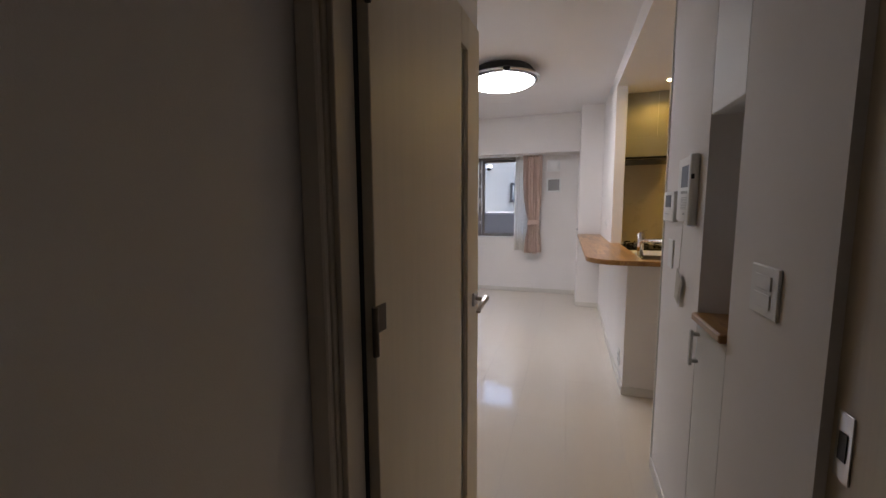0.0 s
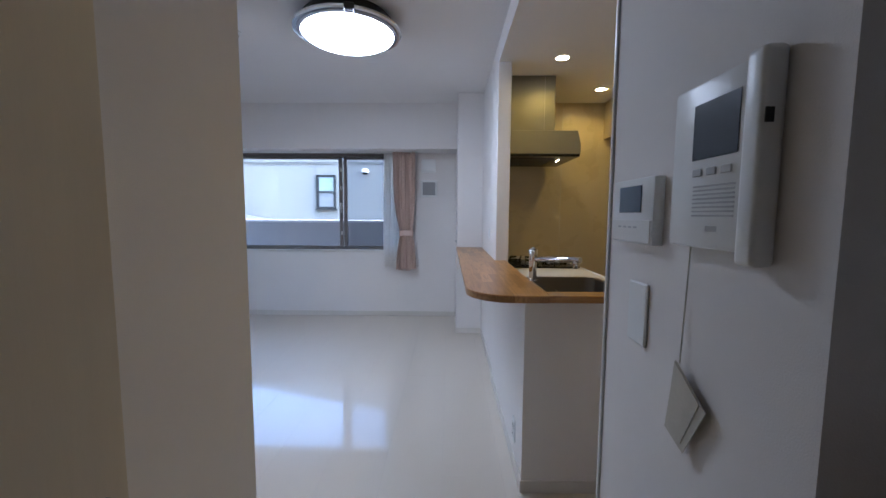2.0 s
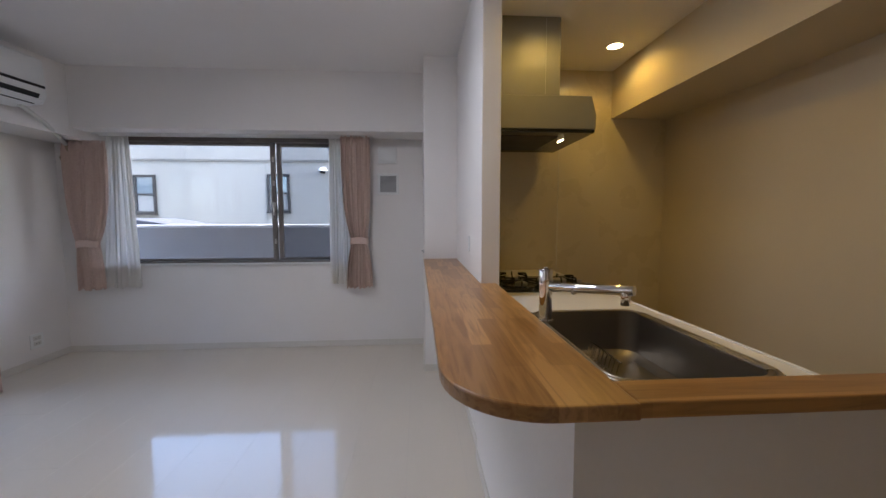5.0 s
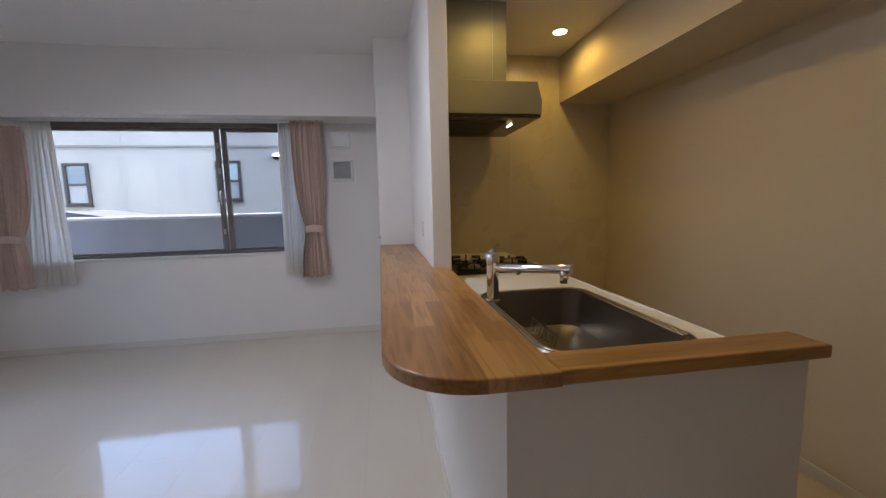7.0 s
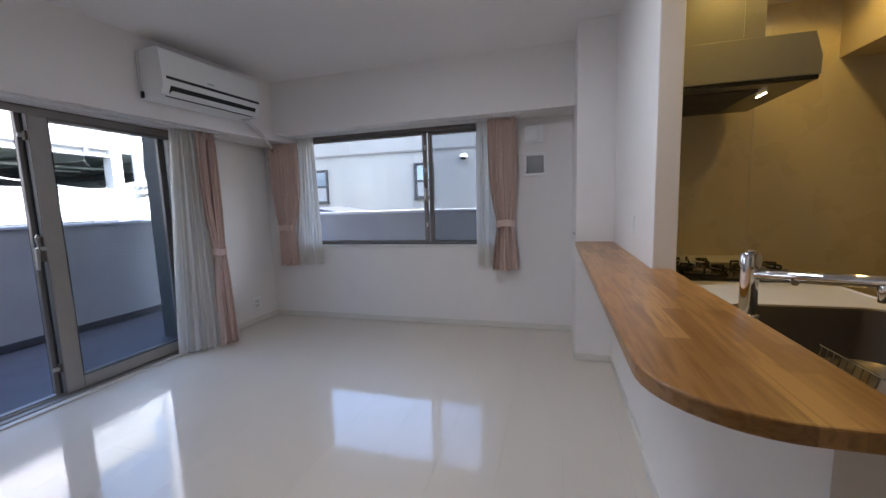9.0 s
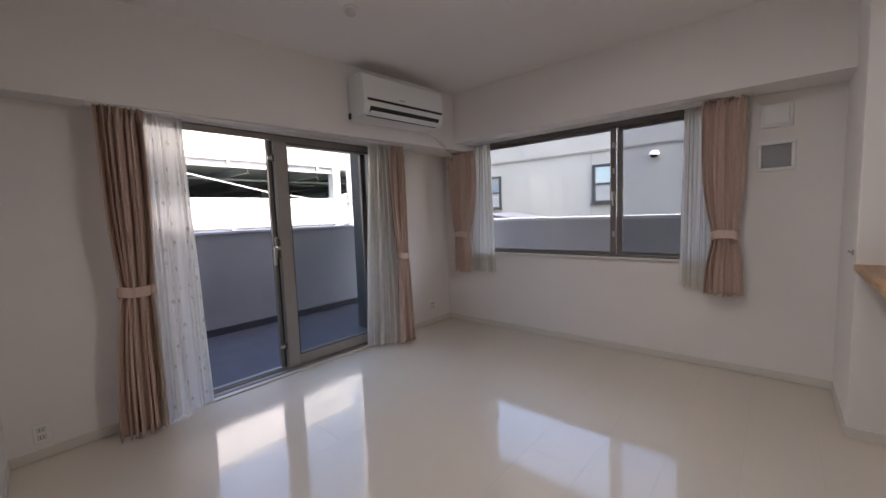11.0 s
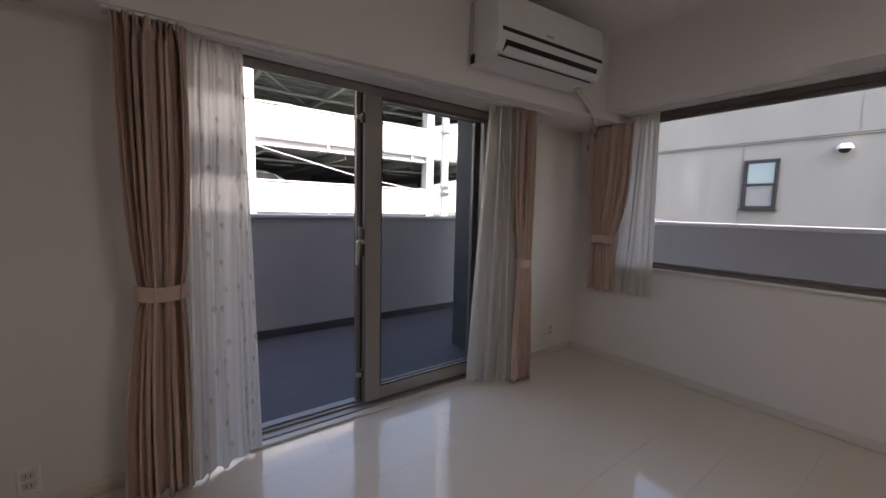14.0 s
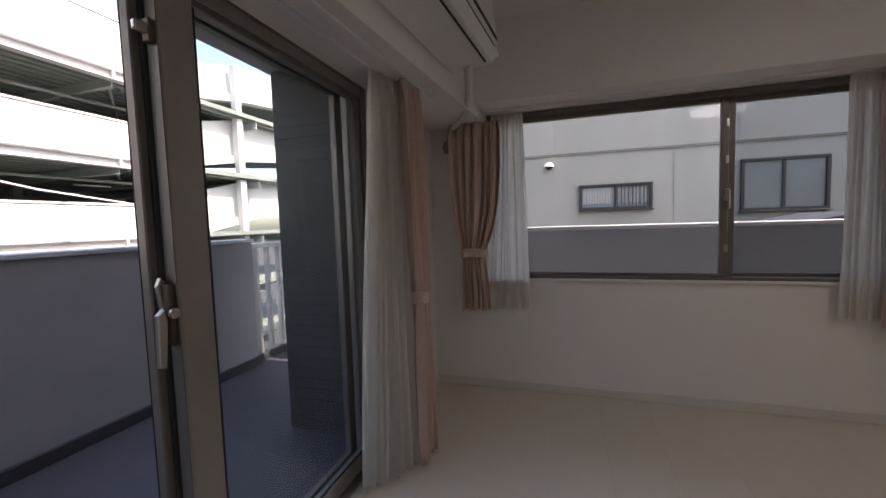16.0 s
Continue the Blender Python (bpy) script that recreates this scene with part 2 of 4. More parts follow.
# ---------------- builders ----------------
def link(name, bm, material, parent=None, smooth=False):
    me = bpy.data.meshes.new(name)
    bm.normal_update()
    bm.to_mesh(me)
    bm.free()
    if smooth:
        me.polygons.foreach_set("use_smooth", [True] * len(me.polygons))
        me.set_sharp_from_angle(angle=radians(35))
    me.materials.append(material)
    ob = new(name, me)
    if parent is not None:
        ob.parent = parent
        ob.matrix_parent_inverse = parent.matrix_basis.inverted()
    return ob


def part(name, bm, material, parent, label="", smooth=False):
    ob = link(name, bm, material, parent, smooth)
    return tagged(ob, label) if label else ob


def thing(name, at, label, category, group="", kind=""):
    ob = new(name)
    ob.empty_display_size = 0.05
    ob.location = at
    bpy.context.view_layer.update()
    return tagged(ob, label, category, group, kind)


def box(x0, x1, y0, y1, z0, z1, bevel=0.0, bm=None, seg=1):
    """A box, bevelled when asked, added to bm or to a new bmesh."""
    one = bmesh.new()
    bmesh.ops.create_cube(one, size=1.0)
    bmesh.ops.scale(one, vec=(x1 - x0, y1 - y0, z1 - z0), verts=one.verts)
    bmesh.ops.translate(one, vec=((x0 + x1) / 2, (y0 + y1) / 2, (z0 + z1) / 2), verts=one.verts)
    if bevel:
        bmesh.ops.bevel(one, geom=one.edges[:], offset=bevel, segments=seg, affect="EDGES", profile=0.5)
    if bm is None:
        return one
    join(bm, one)
    return bm


def join(bm, other):
    me = bpy.data.meshes.new("tmp")
    other.to_mesh(me)
    other.free()
    bm.from_mesh(me)
    bpy.data.meshes.remove(me)
    return bm


def tube(a, b, r, r2=None, n=14, bm=None, bevel=0.0):
    """A round bar from a to b."""
    a, b = Vector(a), Vector(b)
    one = bmesh.new()
    bmesh.ops.create_cone(one, cap_ends=True, segments=n, radius1=r, radius2=r if r2 is None else r2, depth=(b - a).length)
    if bevel:
        rim = [e for e in one.edges if abs(e.verts[0].co.z - e.verts[1].co.z) < 1e-6]
        bmesh.ops.bevel(one, geom=rim, offset=bevel, segments=2, affect="EDGES", profile=0.5)
    m = Matrix.Translation((a + b) / 2) @ (b - a).to_track_quat("Z", "Y").to_matrix().to_4x4()
    bmesh.ops.transform(one, matrix=m, verts=one.verts)
    if bm is None:
        return one
    return join(bm, one)


def sweep(points, r, n=8, bm=None):
    """A round rod that follows points."""
    bm = bm or bmesh.new()
    for a, b in zip(points, points[1:]):
        tube(a, b, r, n=n, bm=bm)
    return bm


def prism(outline, lo, hi, axis="z", bevel=0.0):
    """A closed outline of (u, v) pairs pushed from lo to hi along an axis."""
    bm = bmesh.new()
    put = {"z": lambda u, v, w: (u, v, w), "y": lambda u, v, w: (u, w, v), "x": lambda u, v, w: (w, u, v)}[axis]
    low = [bm.verts.new(put(u, v, lo)) for u, v in outline]
    top = [bm.verts.new(put(u, v, hi)) for u, v in outline]
    n = len(outline)
    bm.faces.new(low[::-1]), bm.faces.new(top)
    for i in range(n):
        bm.faces.new((low[i], low[(i + 1) % n], top[(i + 1) % n], top[i]))
    bmesh.ops.recalc_face_normals(bm, faces=bm.faces)
    if bevel:
        caps = [e for e in bm.edges if (e.verts[0] in low) == (e.verts[1] in low)]
        bmesh.ops.bevel(bm, geom=caps, offset=bevel, segments=2, affect="EDGES", profile=0.5)
    return bm


def rounded(x0, x1, y0, y1, r, n=6):
    """The outline of a rectangle with round corners."""
    out = []
    for cx, cy, a0 in ((x1 - r, y1 - r, 0), (x0 + r, y1 - r, 90), (x0 + r, y0 + r, 180), (x1 - r, y0 + r, 270)):
        for i in range(n + 1):
            a = radians(a0 + 90 * i / n)
            out.append((cx + r * math.cos(a), cy + r * math.sin(a)))
    return out


def lathe(profile, centre, n=48, loop=False):
    """A turned shape: (radius, z) pairs round an upright axis."""
    bm = bmesh.new()
    rings = []
    for r, z in profile:
        rings.append([bm.verts.new((centre[0] + r * math.cos(2 * math.pi * i / n), centre[1] + r * math.sin(2 * math.pi * i / n), centre[2] + z)) for i in range(n)])
    for a, b in zip(rings, rings[1:]):
        for i in range(n):
            bm.faces.new((a[i], a[(i + 1) % n], b[(i + 1) % n], b[i]))
    if loop:
        for i in range(n):
            bm.faces.new((rings[-1][i], rings[-1][(i + 1) % n], rings[0][(i + 1) % n], rings[0][i]))
    else:
        bm.faces.new(rings[0]), bm.faces.new(rings[-1])
    bmesh.ops.recalc_face_normals(bm, faces=bm.faces)
    return bm


def struct(name, bm, material, label, category, parent=None):
    return tagged(link(name, bm, material, parent), label, category, "", "structure")


# ---------------- structure ----------------
XW, YN, TOP, KTOP = -2.99, 6.43, 2.60, 2.45   # inner faces of the west and north walls, heights of the two ceilings
WY0, WY1 = 3.27, 5.38                          # sliding door opening
NX0, NX1, NZ0, NZ1 = -2.62, -0.15, 0.865, 2.075  # window opening

bm = bmesh.new()
for y0, y1, z0, z1 in ((2.50, WY0, -0.1, 2.7), (WY1, YN + 0.2, -0.1, 2.7), (WY0, WY1, 2.075, 2.7), (WY0, WY1, -0.1, -0.012)):
    box(XW - 0.2, XW, y0, y1, z0, z1, bm=bm)
struct("wall_west", bm, M_WALL, "white papered wall with a wide balcony door opening", "wall")
bm = bmesh.new()
for x0, x1, z0, z1 in ((XW, NX0, -0.1, 2.7), (NX1, 0.833, -0.1, 2.7), (NX0, NX1, -0.1, NZ0), (NX0, NX1, NZ1, 2.7)):
    box(x0, x1, YN, YN + 0.2, z0, z1, bm=bm)
struct("wall_north", bm, M_WALL, "white papered wall with a wide window opening", "wall")
struct("wall_south", prism([(XW, 2.45), (-0.178, 2.45), (-0.178, 2.535), (XW, 2.662)], -0.1, TOP), M_WALL, "plain white papered wall facing the window", "wall")
struct("wall_hall_west", box(-0.278, -0.178, 1.20, 2.45, -0.1, TOP), M_WALL, "narrow white papered wall behind the open door", "wall")
struct("column", box(0.462, 0.833, 5.715, YN, -0.1, TOP, 0.003), M_WALL, "square white papered column at the window wall", "column")
bm = box(0.735, 0.833, 4.49, 5.715, -0.1, TOP, 0.003)
struct("wall_partition", bm, M_WALL, "thin white papered wall between living room and kitchen", "wall")
bm = box(0.72, 0.818, 3.237, 4.49, -0.1, 0.9305)
box(0.818, 1.50, 3.237, 3.30, -0.1, 0.9305, bm=bm)
struct("wall_counter", bm, M_WALL, "low white papered wall under the wooden counter", "wall")
struct("wall_kitchen_north", box(0.833, 2.6, 5.55, 5.70, -0.1, KTOP), M_PANEL, "glossy cream kitchen panels behind the hob", "wall")
struct("wall_kitchen_east", box(2.40, 2.6, 1.20, 5.55, -0.1, KTOP), M_KWALL, "plain papered kitchen wall in a cream lamplight tone", "wall")
struct("beam_kitchen", box(1.945, 2.40, 1.20, 5.55, 2.087, KTOP), M_KWALL, "boxed beam in a cream lamplight tone along the kitchen wall", "beam")
struct("wall_hall_east", box(0.757, 1.20, 1.20, 1.628, -0.1, TOP), M_WALL, "white papered hall wall beside the cupboard", "wall")
struct("wall_hall_end", box(0.757, 1.20, 1.89, 2.43, -0.1, TOP), M_WALL, "white papered hall wall carrying the intercom", "wall")
struct("wall_over_cupboard", box(0.757, 1.20, 1.628, 1.89, 2.20, TOP), M_WALL, "white papered wall above the cupboard", "wall")
struct("wall_behind_cupboard", box(1.12, 1.20, 1.628, 1.89, -0.1, 2.20), M_WALL, "plain wall behind the cupboard", "wall")
struct("wall_kitchen_south", box(1.20, 2.40, 1.07, 1.20, -0.1, TOP), M_KWALL, "plain papered kitchen wall in a cream lamplight tone", "wall")
struct("trim", box(0.751, 0.790, 2.431, 2.442, 0, TOP - 0.002, 0.002), M_WHITE, "narrow white corner trim at the wall end", "trim")
struct("beam_west", prism([(XW, 2.64), (-2.830, 2.64), (-2.538, YN), (XW, YN)], 2.01, TOP), M_WALL, "boxed white beam above the balcony door", "beam")
struct("beam_north", box(-2.566, 0.462, 6.09, YN, 2.08, TOP), M_WALL, "boxed white beam above the window", "beam")
struct("ceiling", box(XW - 0.2, 0.735, 1.20, YN + 0.2, TOP, TOP + 0.1), M_CEIL, "plain white living room ceiling", "ceiling")
bm = box(0.735, 2.6, 2.43, 5.70, KTOP, TOP + 0.1)
box(1.20, 2.6, 1.07, 2.43, KTOP, TOP + 0.1, bm=bm)
struct("ceiling_kitchen", bm, M_CEIL, "lowered white kitchen ceiling", "ceiling")
struct("ceiling_hall", box(-0.4, 1.3, -1.6, 1.06, 2.42, 2.55), M_CEIL, "plain white corridor ceiling", "ceiling")
# corridor behind the door
struct("wall_corridor_west", box(-0.30, -0.20, -1.5, 1.06, -0.1, 2.42), M_WALL, "plain white papered corridor wall", "wall")
struct("wall_corridor_east", box(0.86, 0.96, -1.5, 1.06, -0.1, 2.42), M_WALL, "plain white papered corridor wall", "wall")
struct("wall_corridor_south", box(-0.30, 0.96, -1.6, -1.5, -0.1, 2.42), M_WALL, "plain white wall closing the corridor", "wall")
struct("wall_door_head", box(-0.30, 0.96, 1.06, 1.20, 2.06, 2.70), M_WALL, "white wall above the door frame", "wall")
bm = box(-0.30, -0.205, 1.06, 1.20, -0.1, 2.06)
box(0.835, 0.96, 1.06, 1.20, -0.1, 2.06, bm=bm)
struct("wall_door_side", bm, M_WALL, "white wall beside the door frame", "wall")

# skirting
def skirting(name, x0, x1, y0, y1):
    struct(name, box(x0, x1, y0, y1, 0.001, 0.062, 0.002), M_BASE, "low beige vinyl skirting board", "skirting")


for x0, x1, y0, y1 in ((XW, XW + 0.008, 2.648, 3.22), (XW, XW + 0.008, 5.42, 6.422), (XW, 0.462, 6.422, 6.43), (0.454, 0.462, 5.707, 6.422), (0.462, 0.727, 5.707, 5.715),
                       (0.727, 0.735, 4.49, 5.715), (0.712, 0.72, 3.229, 4.49), (0.72, 1.50, 3.229, 3.237), (-0.178, -0.170, 1.21, 2.535),
                       (0.749, 0.757, 1.21, 1.628), (0.749, 0.757, 1.89, 2.43), (2.392, 2.40, 1.20, 5.55), (-0.20, -0.192, -1.5, 1.05)):
    skirting("baseboard", x0, x1, y0, y1)

struct("baseboard_south", prism([(XW, 2.660), (-0.176, 2.533), (-0.174, 2.541), (XW, 2.668)], 0.001, 0.062), M_BASE, "low beige vinyl skirting board", "skirting")

# floor: boards on a base
bm = box(XW, -0.3, 2.45, YN, -0.12, -0.012)
box(-0.3, 2.4, -1.5, YN, -0.12, -0.012, bm=bm)
base = struct("floor", bm, M_BASE, "glossy white-washed wooden floor boards throughout the flat", "floor")
ROW, LONG = 0.303, 1.818
boards = {}
for i in range(-1, 20):
    x0, x1 = max(XW, XW + i * ROW), min(2.4, XW + (i + 1) * ROW)
    if x1 - x0 < 0.02:
        continue
    off = (i * 0.606) % LONG
    for j in range(-2, 5):
        y0, y1 = -1.5 + j * LONG + off, -1.5 + (j + 1) * LONG + off
        y0, y1 = max(y0, -1.5), min(y1, YN)
        if x0 < -0.3:
            y0 = max(y0, 2.45)
        if y1 - y0 < 0.03:
            continue
        key = (round(x1 - x0, 3), round(y1 - y0, 3))
        if key not in boards:
            bm = box(0.0001, x1 - x0 - 0.0001, 0.0001, y1 - y0 - 0.0001, -0.012, 0, 0.0005)
            ob = link("floor_board", bm, M_FLOOR, base)
            boards[key] = ob.data
        else:
            ob = new("floor_board", boards[key])
            ob.parent = base
        ob.location = (x0, y0, 0)


# ---------------- balcony and the world outside ----------------
struct("ground", box(-400, 400, -400, 400, -7.2, -7.0), M_GROUND, "dark asphalt ground far below the balcony", "ground")
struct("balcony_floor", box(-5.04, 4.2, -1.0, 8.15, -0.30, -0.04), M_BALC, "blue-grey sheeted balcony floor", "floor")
bm = box(-5.04, -4.89, -1.0, 6.52, -0.04, 1.165, 0.004)
par = struct("parapet", bm, M_PARAPET, "solid grey balcony parapet with a pale metal cap", "parapet")
part("cap", box(-5.06, -4.87, -1.0, 6.53, 1.166, 1.20, 0.006), M_CAP, par, "pale metal cap")
part("gutter", box(-4.889, -4.86, -1.0, 6.52, -0.038, 0.045, 0.003), M_GUTTER, par, "dark gutter upstand")
bm = box(-5.04, 4.2, 8.0, 8.15, -0.04, 1.17, 0.004)
par = struct("parapet_north", bm, M_PARAPET, "solid grey parapet outside the window", "parapet")
part("cap", box(-5.06, 4.2, 7.98, 8.17, 1.171, 1.215, 0.006), M_CAP, par, "pale metal cap")
struct("balcony_slab_above", box(-4.7, 4.2, YN + 0.26, 7.9, 2.75, 2.95, 0.006), M_PARAPET, "grey slab of the balcony above the window side", "slab")
rail = thing("balcony_railing", (-4.96, 6.85, -0.04), "pale metal upright bars closing the parapet gap", "railing")
for i in range(4):
    part("bar", box(-4.985, -4.935, 6.60 + i * 0.16, 6.64 + i * 0.16, 0.0, 1.10, 0.004), M_PARK, rail)
part("top_rail", box(-5.0, -4.92, 6.53, 7.2, 1.10, 1.15, 0.005), M_CAP, rail)
part("bottom_rail", box(-5.0, -4.92, 6.53, 7.2, -0.04, 0.03, 0.005), M_GUTTER, rail)
struct("parapet_corner", box(-5.04, -4.89, 7.2, 8.0, -0.04, 1.17, 0.004), M_PARAPET, "solid grey corner of the balcony parapet", "parapet")
pil = struct("balcony_pillar", box(-3.75, XW - 0.2, 5.58, YN + 0.2, -0.04, 2.28, 0.006), M_PILLAR, "dark grey pillar beside the balcony door", "pillar")
for k in range(33):
    z = -0.035 + k * 0.070
    part("tile_course", box(-3.754, XW - 0.202, 5.575, 5.579, z, z + 0.0685, 0.0006), M_PILLAR, pil)
struct("balcony_beam", box(-3.80, XW - 0.2, -1.0, YN + 0.25, 2.28, 2.72, 0.004), M_PARAPET, "grey concrete beam above the balcony door", "beam")
bm = box(XW - 0.2, 3.2, -1.7, YN + 0.2, 2.72, 9.0)
struct("upper_storeys", bm, M_PARAPET, "plain grey upper storeys of the apartment house", "building")
bm = box(2.6, 3.2, -1.7, YN + 0.2, -7.0, 2.72)
box(XW - 0.2, 2.6, -1.9, -1.7, -7.0, 2.72, bm=bm)
box(XW - 0.2, 2.6, -1.7, YN + 0.2, -7.0, -0.31, bm=bm)
struct("lower_storeys", bm, M_PARAPET, "plain grey lower storeys of the apartment house", "building")

# neighbouring house beyond the window
NY = 14.3
house = thing("neighbour_house", (0, NY, -7.0), "beige rendered house with small dark-framed windows", "house")
part("wall", prism([(-9.5, -7.0), (14, -7.0), (14, 5.6), (0.0, 5.6), (-9.5, 3.95)], NY, NY + 6, "y"), M_NEIGH, house)
part("roof", prism([(-9.7, 3.92), (0.0, 5.605), (14.2, 5.605), (14.2, 5.70), (0.0, 5.70), (-9.7, 4.02)], NY - 0.08, NY + 6.2, "y"), M_ROOF, house)
for z in (2.950, 2.995):
    part("conduit", tube((-9.5, NY - 0.03, z), (14, NY - 0.03, z - 0.02), 0.010, n=8), M_CONDUIT, house)
for x in (-8.6, -4.04, 0.57, 5.2):
    part("seam", box(x, x + 0.014, NY - 0.006, NY, -6.9, 2.93), M_JOINT, house)
for x in (-6.3, -2.21, 1.9):
    part("seam", box(x, x + 0.014, NY - 0.006, NY, 3.02, min(5.5, 5.45 + 0.17 * x)), M_JOINT, house)



def house_window(x0, x1, z0, z1, cross, kind):
    w = part("window", box(x0, x1, NY - 0.012, NY - 0.004, z0, z1), M_NGLASS, house)
    f = 0.07
    for a, b, c, d in ((x0 - f, x1 + f, z1, z1 + f), (x0 - f, x1 + f, z0 - f, z0), (x0 - f, x0, z0, z1), (x1, x1 + f, z0, z1)):
        part("frame", box(a, b, NY - 0.07, NY - 0.002, c, d, 0.006), M_NWIN, w)
    if cross == "h":
        m = (z0 + z1) / 2
        part("mullion", box(x0, x1, NY - 0.05, NY - 0.013, m - 0.025, m + 0.025), M_NWIN, w)
        part("blind", box(x0 + 0.02, x1 - 0.02, NY - 0.02, NY - 0.0125, z0 + 0.01, m - 0.03), M_NCURT, w, "pale blind behind the lower pane")
    else:
        m = (x0 + x1) / 2
        part("mullion", box(m - 0.03, m + 0.03, NY - 0.05, NY - 0.013, z0, z1), M_NWIN, w)
    if kind == "curtain":
        # gathered half-curtain: a wavy sheet with a scalloped hem
        n = 120
        bm = bmesh.new()
        rows = []
        for k in range(n + 1):
            u = k / n
            x = x0 + 0.02 + (x1 - x0 - 0.04) * u
            y = NY - 0.022 + 0.006 * math.sin(u * 150) + 0.003 * math.sin(u * 61)
            lo = z0 + 0.07 + 0.03 * abs(math.sin(u * 24))
            rows.append((bm.verts.new((x, y, lo)), bm.verts.new((x, y, z1 - 0.02))))
        for p, q in zip(rows, rows[1:]):
            bm.faces.new((p[0], q[0], q[1], p[1]))
        part("net_curtain", bm, M_NCURT, w, "gathered pale net curtain")
        for k in range(9):
            x = m + 0.06 + k * (x1 - m - 0.1) / 8
            part("bar", box(x - 0.008, x + 0.008, NY - 0.045, NY - 0.03, z0, z1), M_NWIN, w)
    if kind == "frosted":
        for a, b in ((x0, m - 0.031), (m + 0.031, x1)):
            part("pane", box(a, b, NY - 0.02, NY - 0.0125, z0, z1), M_FROST, w, "grey frosted pane")
    part("sill", box(x0 - 0.1, x1 + 0.1, NY - 0.12, NY, z0 - f - 0.03, z0 - f, 0.005), M_NWIN, w)


house_window(-3.92, -3.42, 1.55, 2.52, "h", "plain")
house_window(-7.66, -7.20, 1.50, 2.48, "h", "plain")
house_window(-1.54, 0.04, 1.57, 2.08, "v", "curtain")
house_window(2.02, 3.55, 1.42, 2.48, "v", "frosted")
dome = thing("security_camera", (-2.356, NY, 2.69), "white dome security camera on the house wall", "camera")
part("bracket", box(-2.43, -2.28, NY - 0.10, NY, 2.72, 2.79, 0.01), M_WHITE, dome)
part("hood", lathe([(0.005, 0.07), (0.08, 0.06), (0.12, 0.02), (0.13, -0.03), (0.118, -0.032), (0.10, -0.02), (0.005, -0.02)], (-2.356, NY - 0.15, 2.70), 20), M_WHITE, dome, "white weather hood", smooth=True)
part("lens", lathe([(0.005, -0.115), (0.05, -0.105), (0.085, -0.07), (0.10, -0.021), (0.005, -0.0205)], (-2.356, NY - 0.15, 2.70), 20), M_BLACK, dome, "dark lens dome", smooth=True)
shed = thing("carport_roof", (-5.5, 11.5, -7.0), "low dark sheet-metal roof beyond the parapet", "roof")
part("roof", prism([(-6.6, 1.10), (-5.5, 1.30), (-4.2, 1.10), (-4.2, 1.02), (-6.6, 1.02)], 10.8, 12.4, "y"), M_ROOF, shed)
for x in (-6.4, -4.4):
    part("post", box(x - 0.05, x + 0.05, 11.5, 11.6, -7.0, 1.02), M_NWIN, shed)

annex = thing("annex_roof", (2.6, 11.6, -7.0), "low dark blue sheet roof of an annex", "roof")
part("roof", prism([(0.9, 1.02), (2.3, 1.27), (5.5, 1.29), (5.5, 0.96), (0.9, 0.96)], 10.9, 12.6, "y"), M_ROOF, annex)
part("wall", box(1.0, 5.4, 11.0, 12.5, -7.0, 0.96), M_NEIGH, annex)

# parking structure beyond the balcony
PX = -15.0
deck = thing("parking_structure", (PX - 6, 10, -7.0), "white multi-storey car park with open decks", "car park")
for z0, z1 in ((-3.6, -2.4), (-1.2, 0.0), (1.10, 2.17), (3.57, 4.72), (6.22, 7.75)):
    part("spandrel", box(PX - 0.05, PX + 0.08, -14, 12.9, z0, z1, 0.01), M_PARK, deck)
    part("top_rail", box(PX - 0.09, PX + 0.12, -14, 12.9, z1 - 0.05, z1 + 0.012, 0.01), M_PARK, deck)
    beam = part("edge_beam", box(PX - 0.16, PX - 0.08, -14, 13.0, z0 - 0.24, z0 + 0.02, 0.004), M_STEELW, deck)
    part("flange", box(PX - 0.24, PX + 0.03, -14, 13.0, z0 - 0.27, z0 - 0.241, 0.004), M_STEELW, beam)
    part("flange", box(PX - 0.24, PX + 0.06, -14, 13.0, z0 - 0.025, z0 - 0.002, 0.004), M_STEELW, beam)
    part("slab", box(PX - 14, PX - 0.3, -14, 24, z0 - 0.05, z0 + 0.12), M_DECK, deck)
    # folded deck sheet under the slab
    bm = bmesh.new()
    for k in range(34):
        x = PX - 0.5 - 0.4 * k
        box(x - 0.22, x, -13.9, 23.9, z0 - 0.115, z0 - 0.051, bm=bm)
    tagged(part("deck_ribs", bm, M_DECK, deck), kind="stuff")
    for k in range(12):
        y = -11.5 + 2.95 * k
        j = part("joist", box(PX - 13.5, PX - 0.3, y + 0.06, y + 0.10, z0 - 0.40, z0 - 0.118), M_DECKBEAM, deck)
        part("flange", box(PX - 13.5, PX - 0.3, y, y + 0.16, z0 - 0.425, z0 - 0.401), M_DECKBEAM, j)
        if k % 2 == 0:
            part("brace", tube((PX - 0.5, y + 0.1, z0 - 0.30), (PX - 4.6, y + 3.0, z0 - 0.30), 0.045, n=8), M_DECKBEAM, deck)
            part("hanger_lamp", box(PX - 4.0, PX - 3.9, y + 0.9, y + 2.1, z0 - 0.50, z0 - 0.44, 0.01), M_WHITE, deck, "pale tube lamp, unlit")
    part("service_pipe", tube((PX - 2.2, -13.5, z0 - 0.48), (PX - 2.2, 23.5, z0 - 0.48), 0.05, n=10), M_DECKBEAM, deck)
    for k in range(6):
        part("web", box(PX - 0.079, PX + 0.05, -6.0 + 3.6 * k, -5.92 + 3.6 * k, z0 - 0.24, z0 - 0.026, 0.004), M_STEELW, beam)
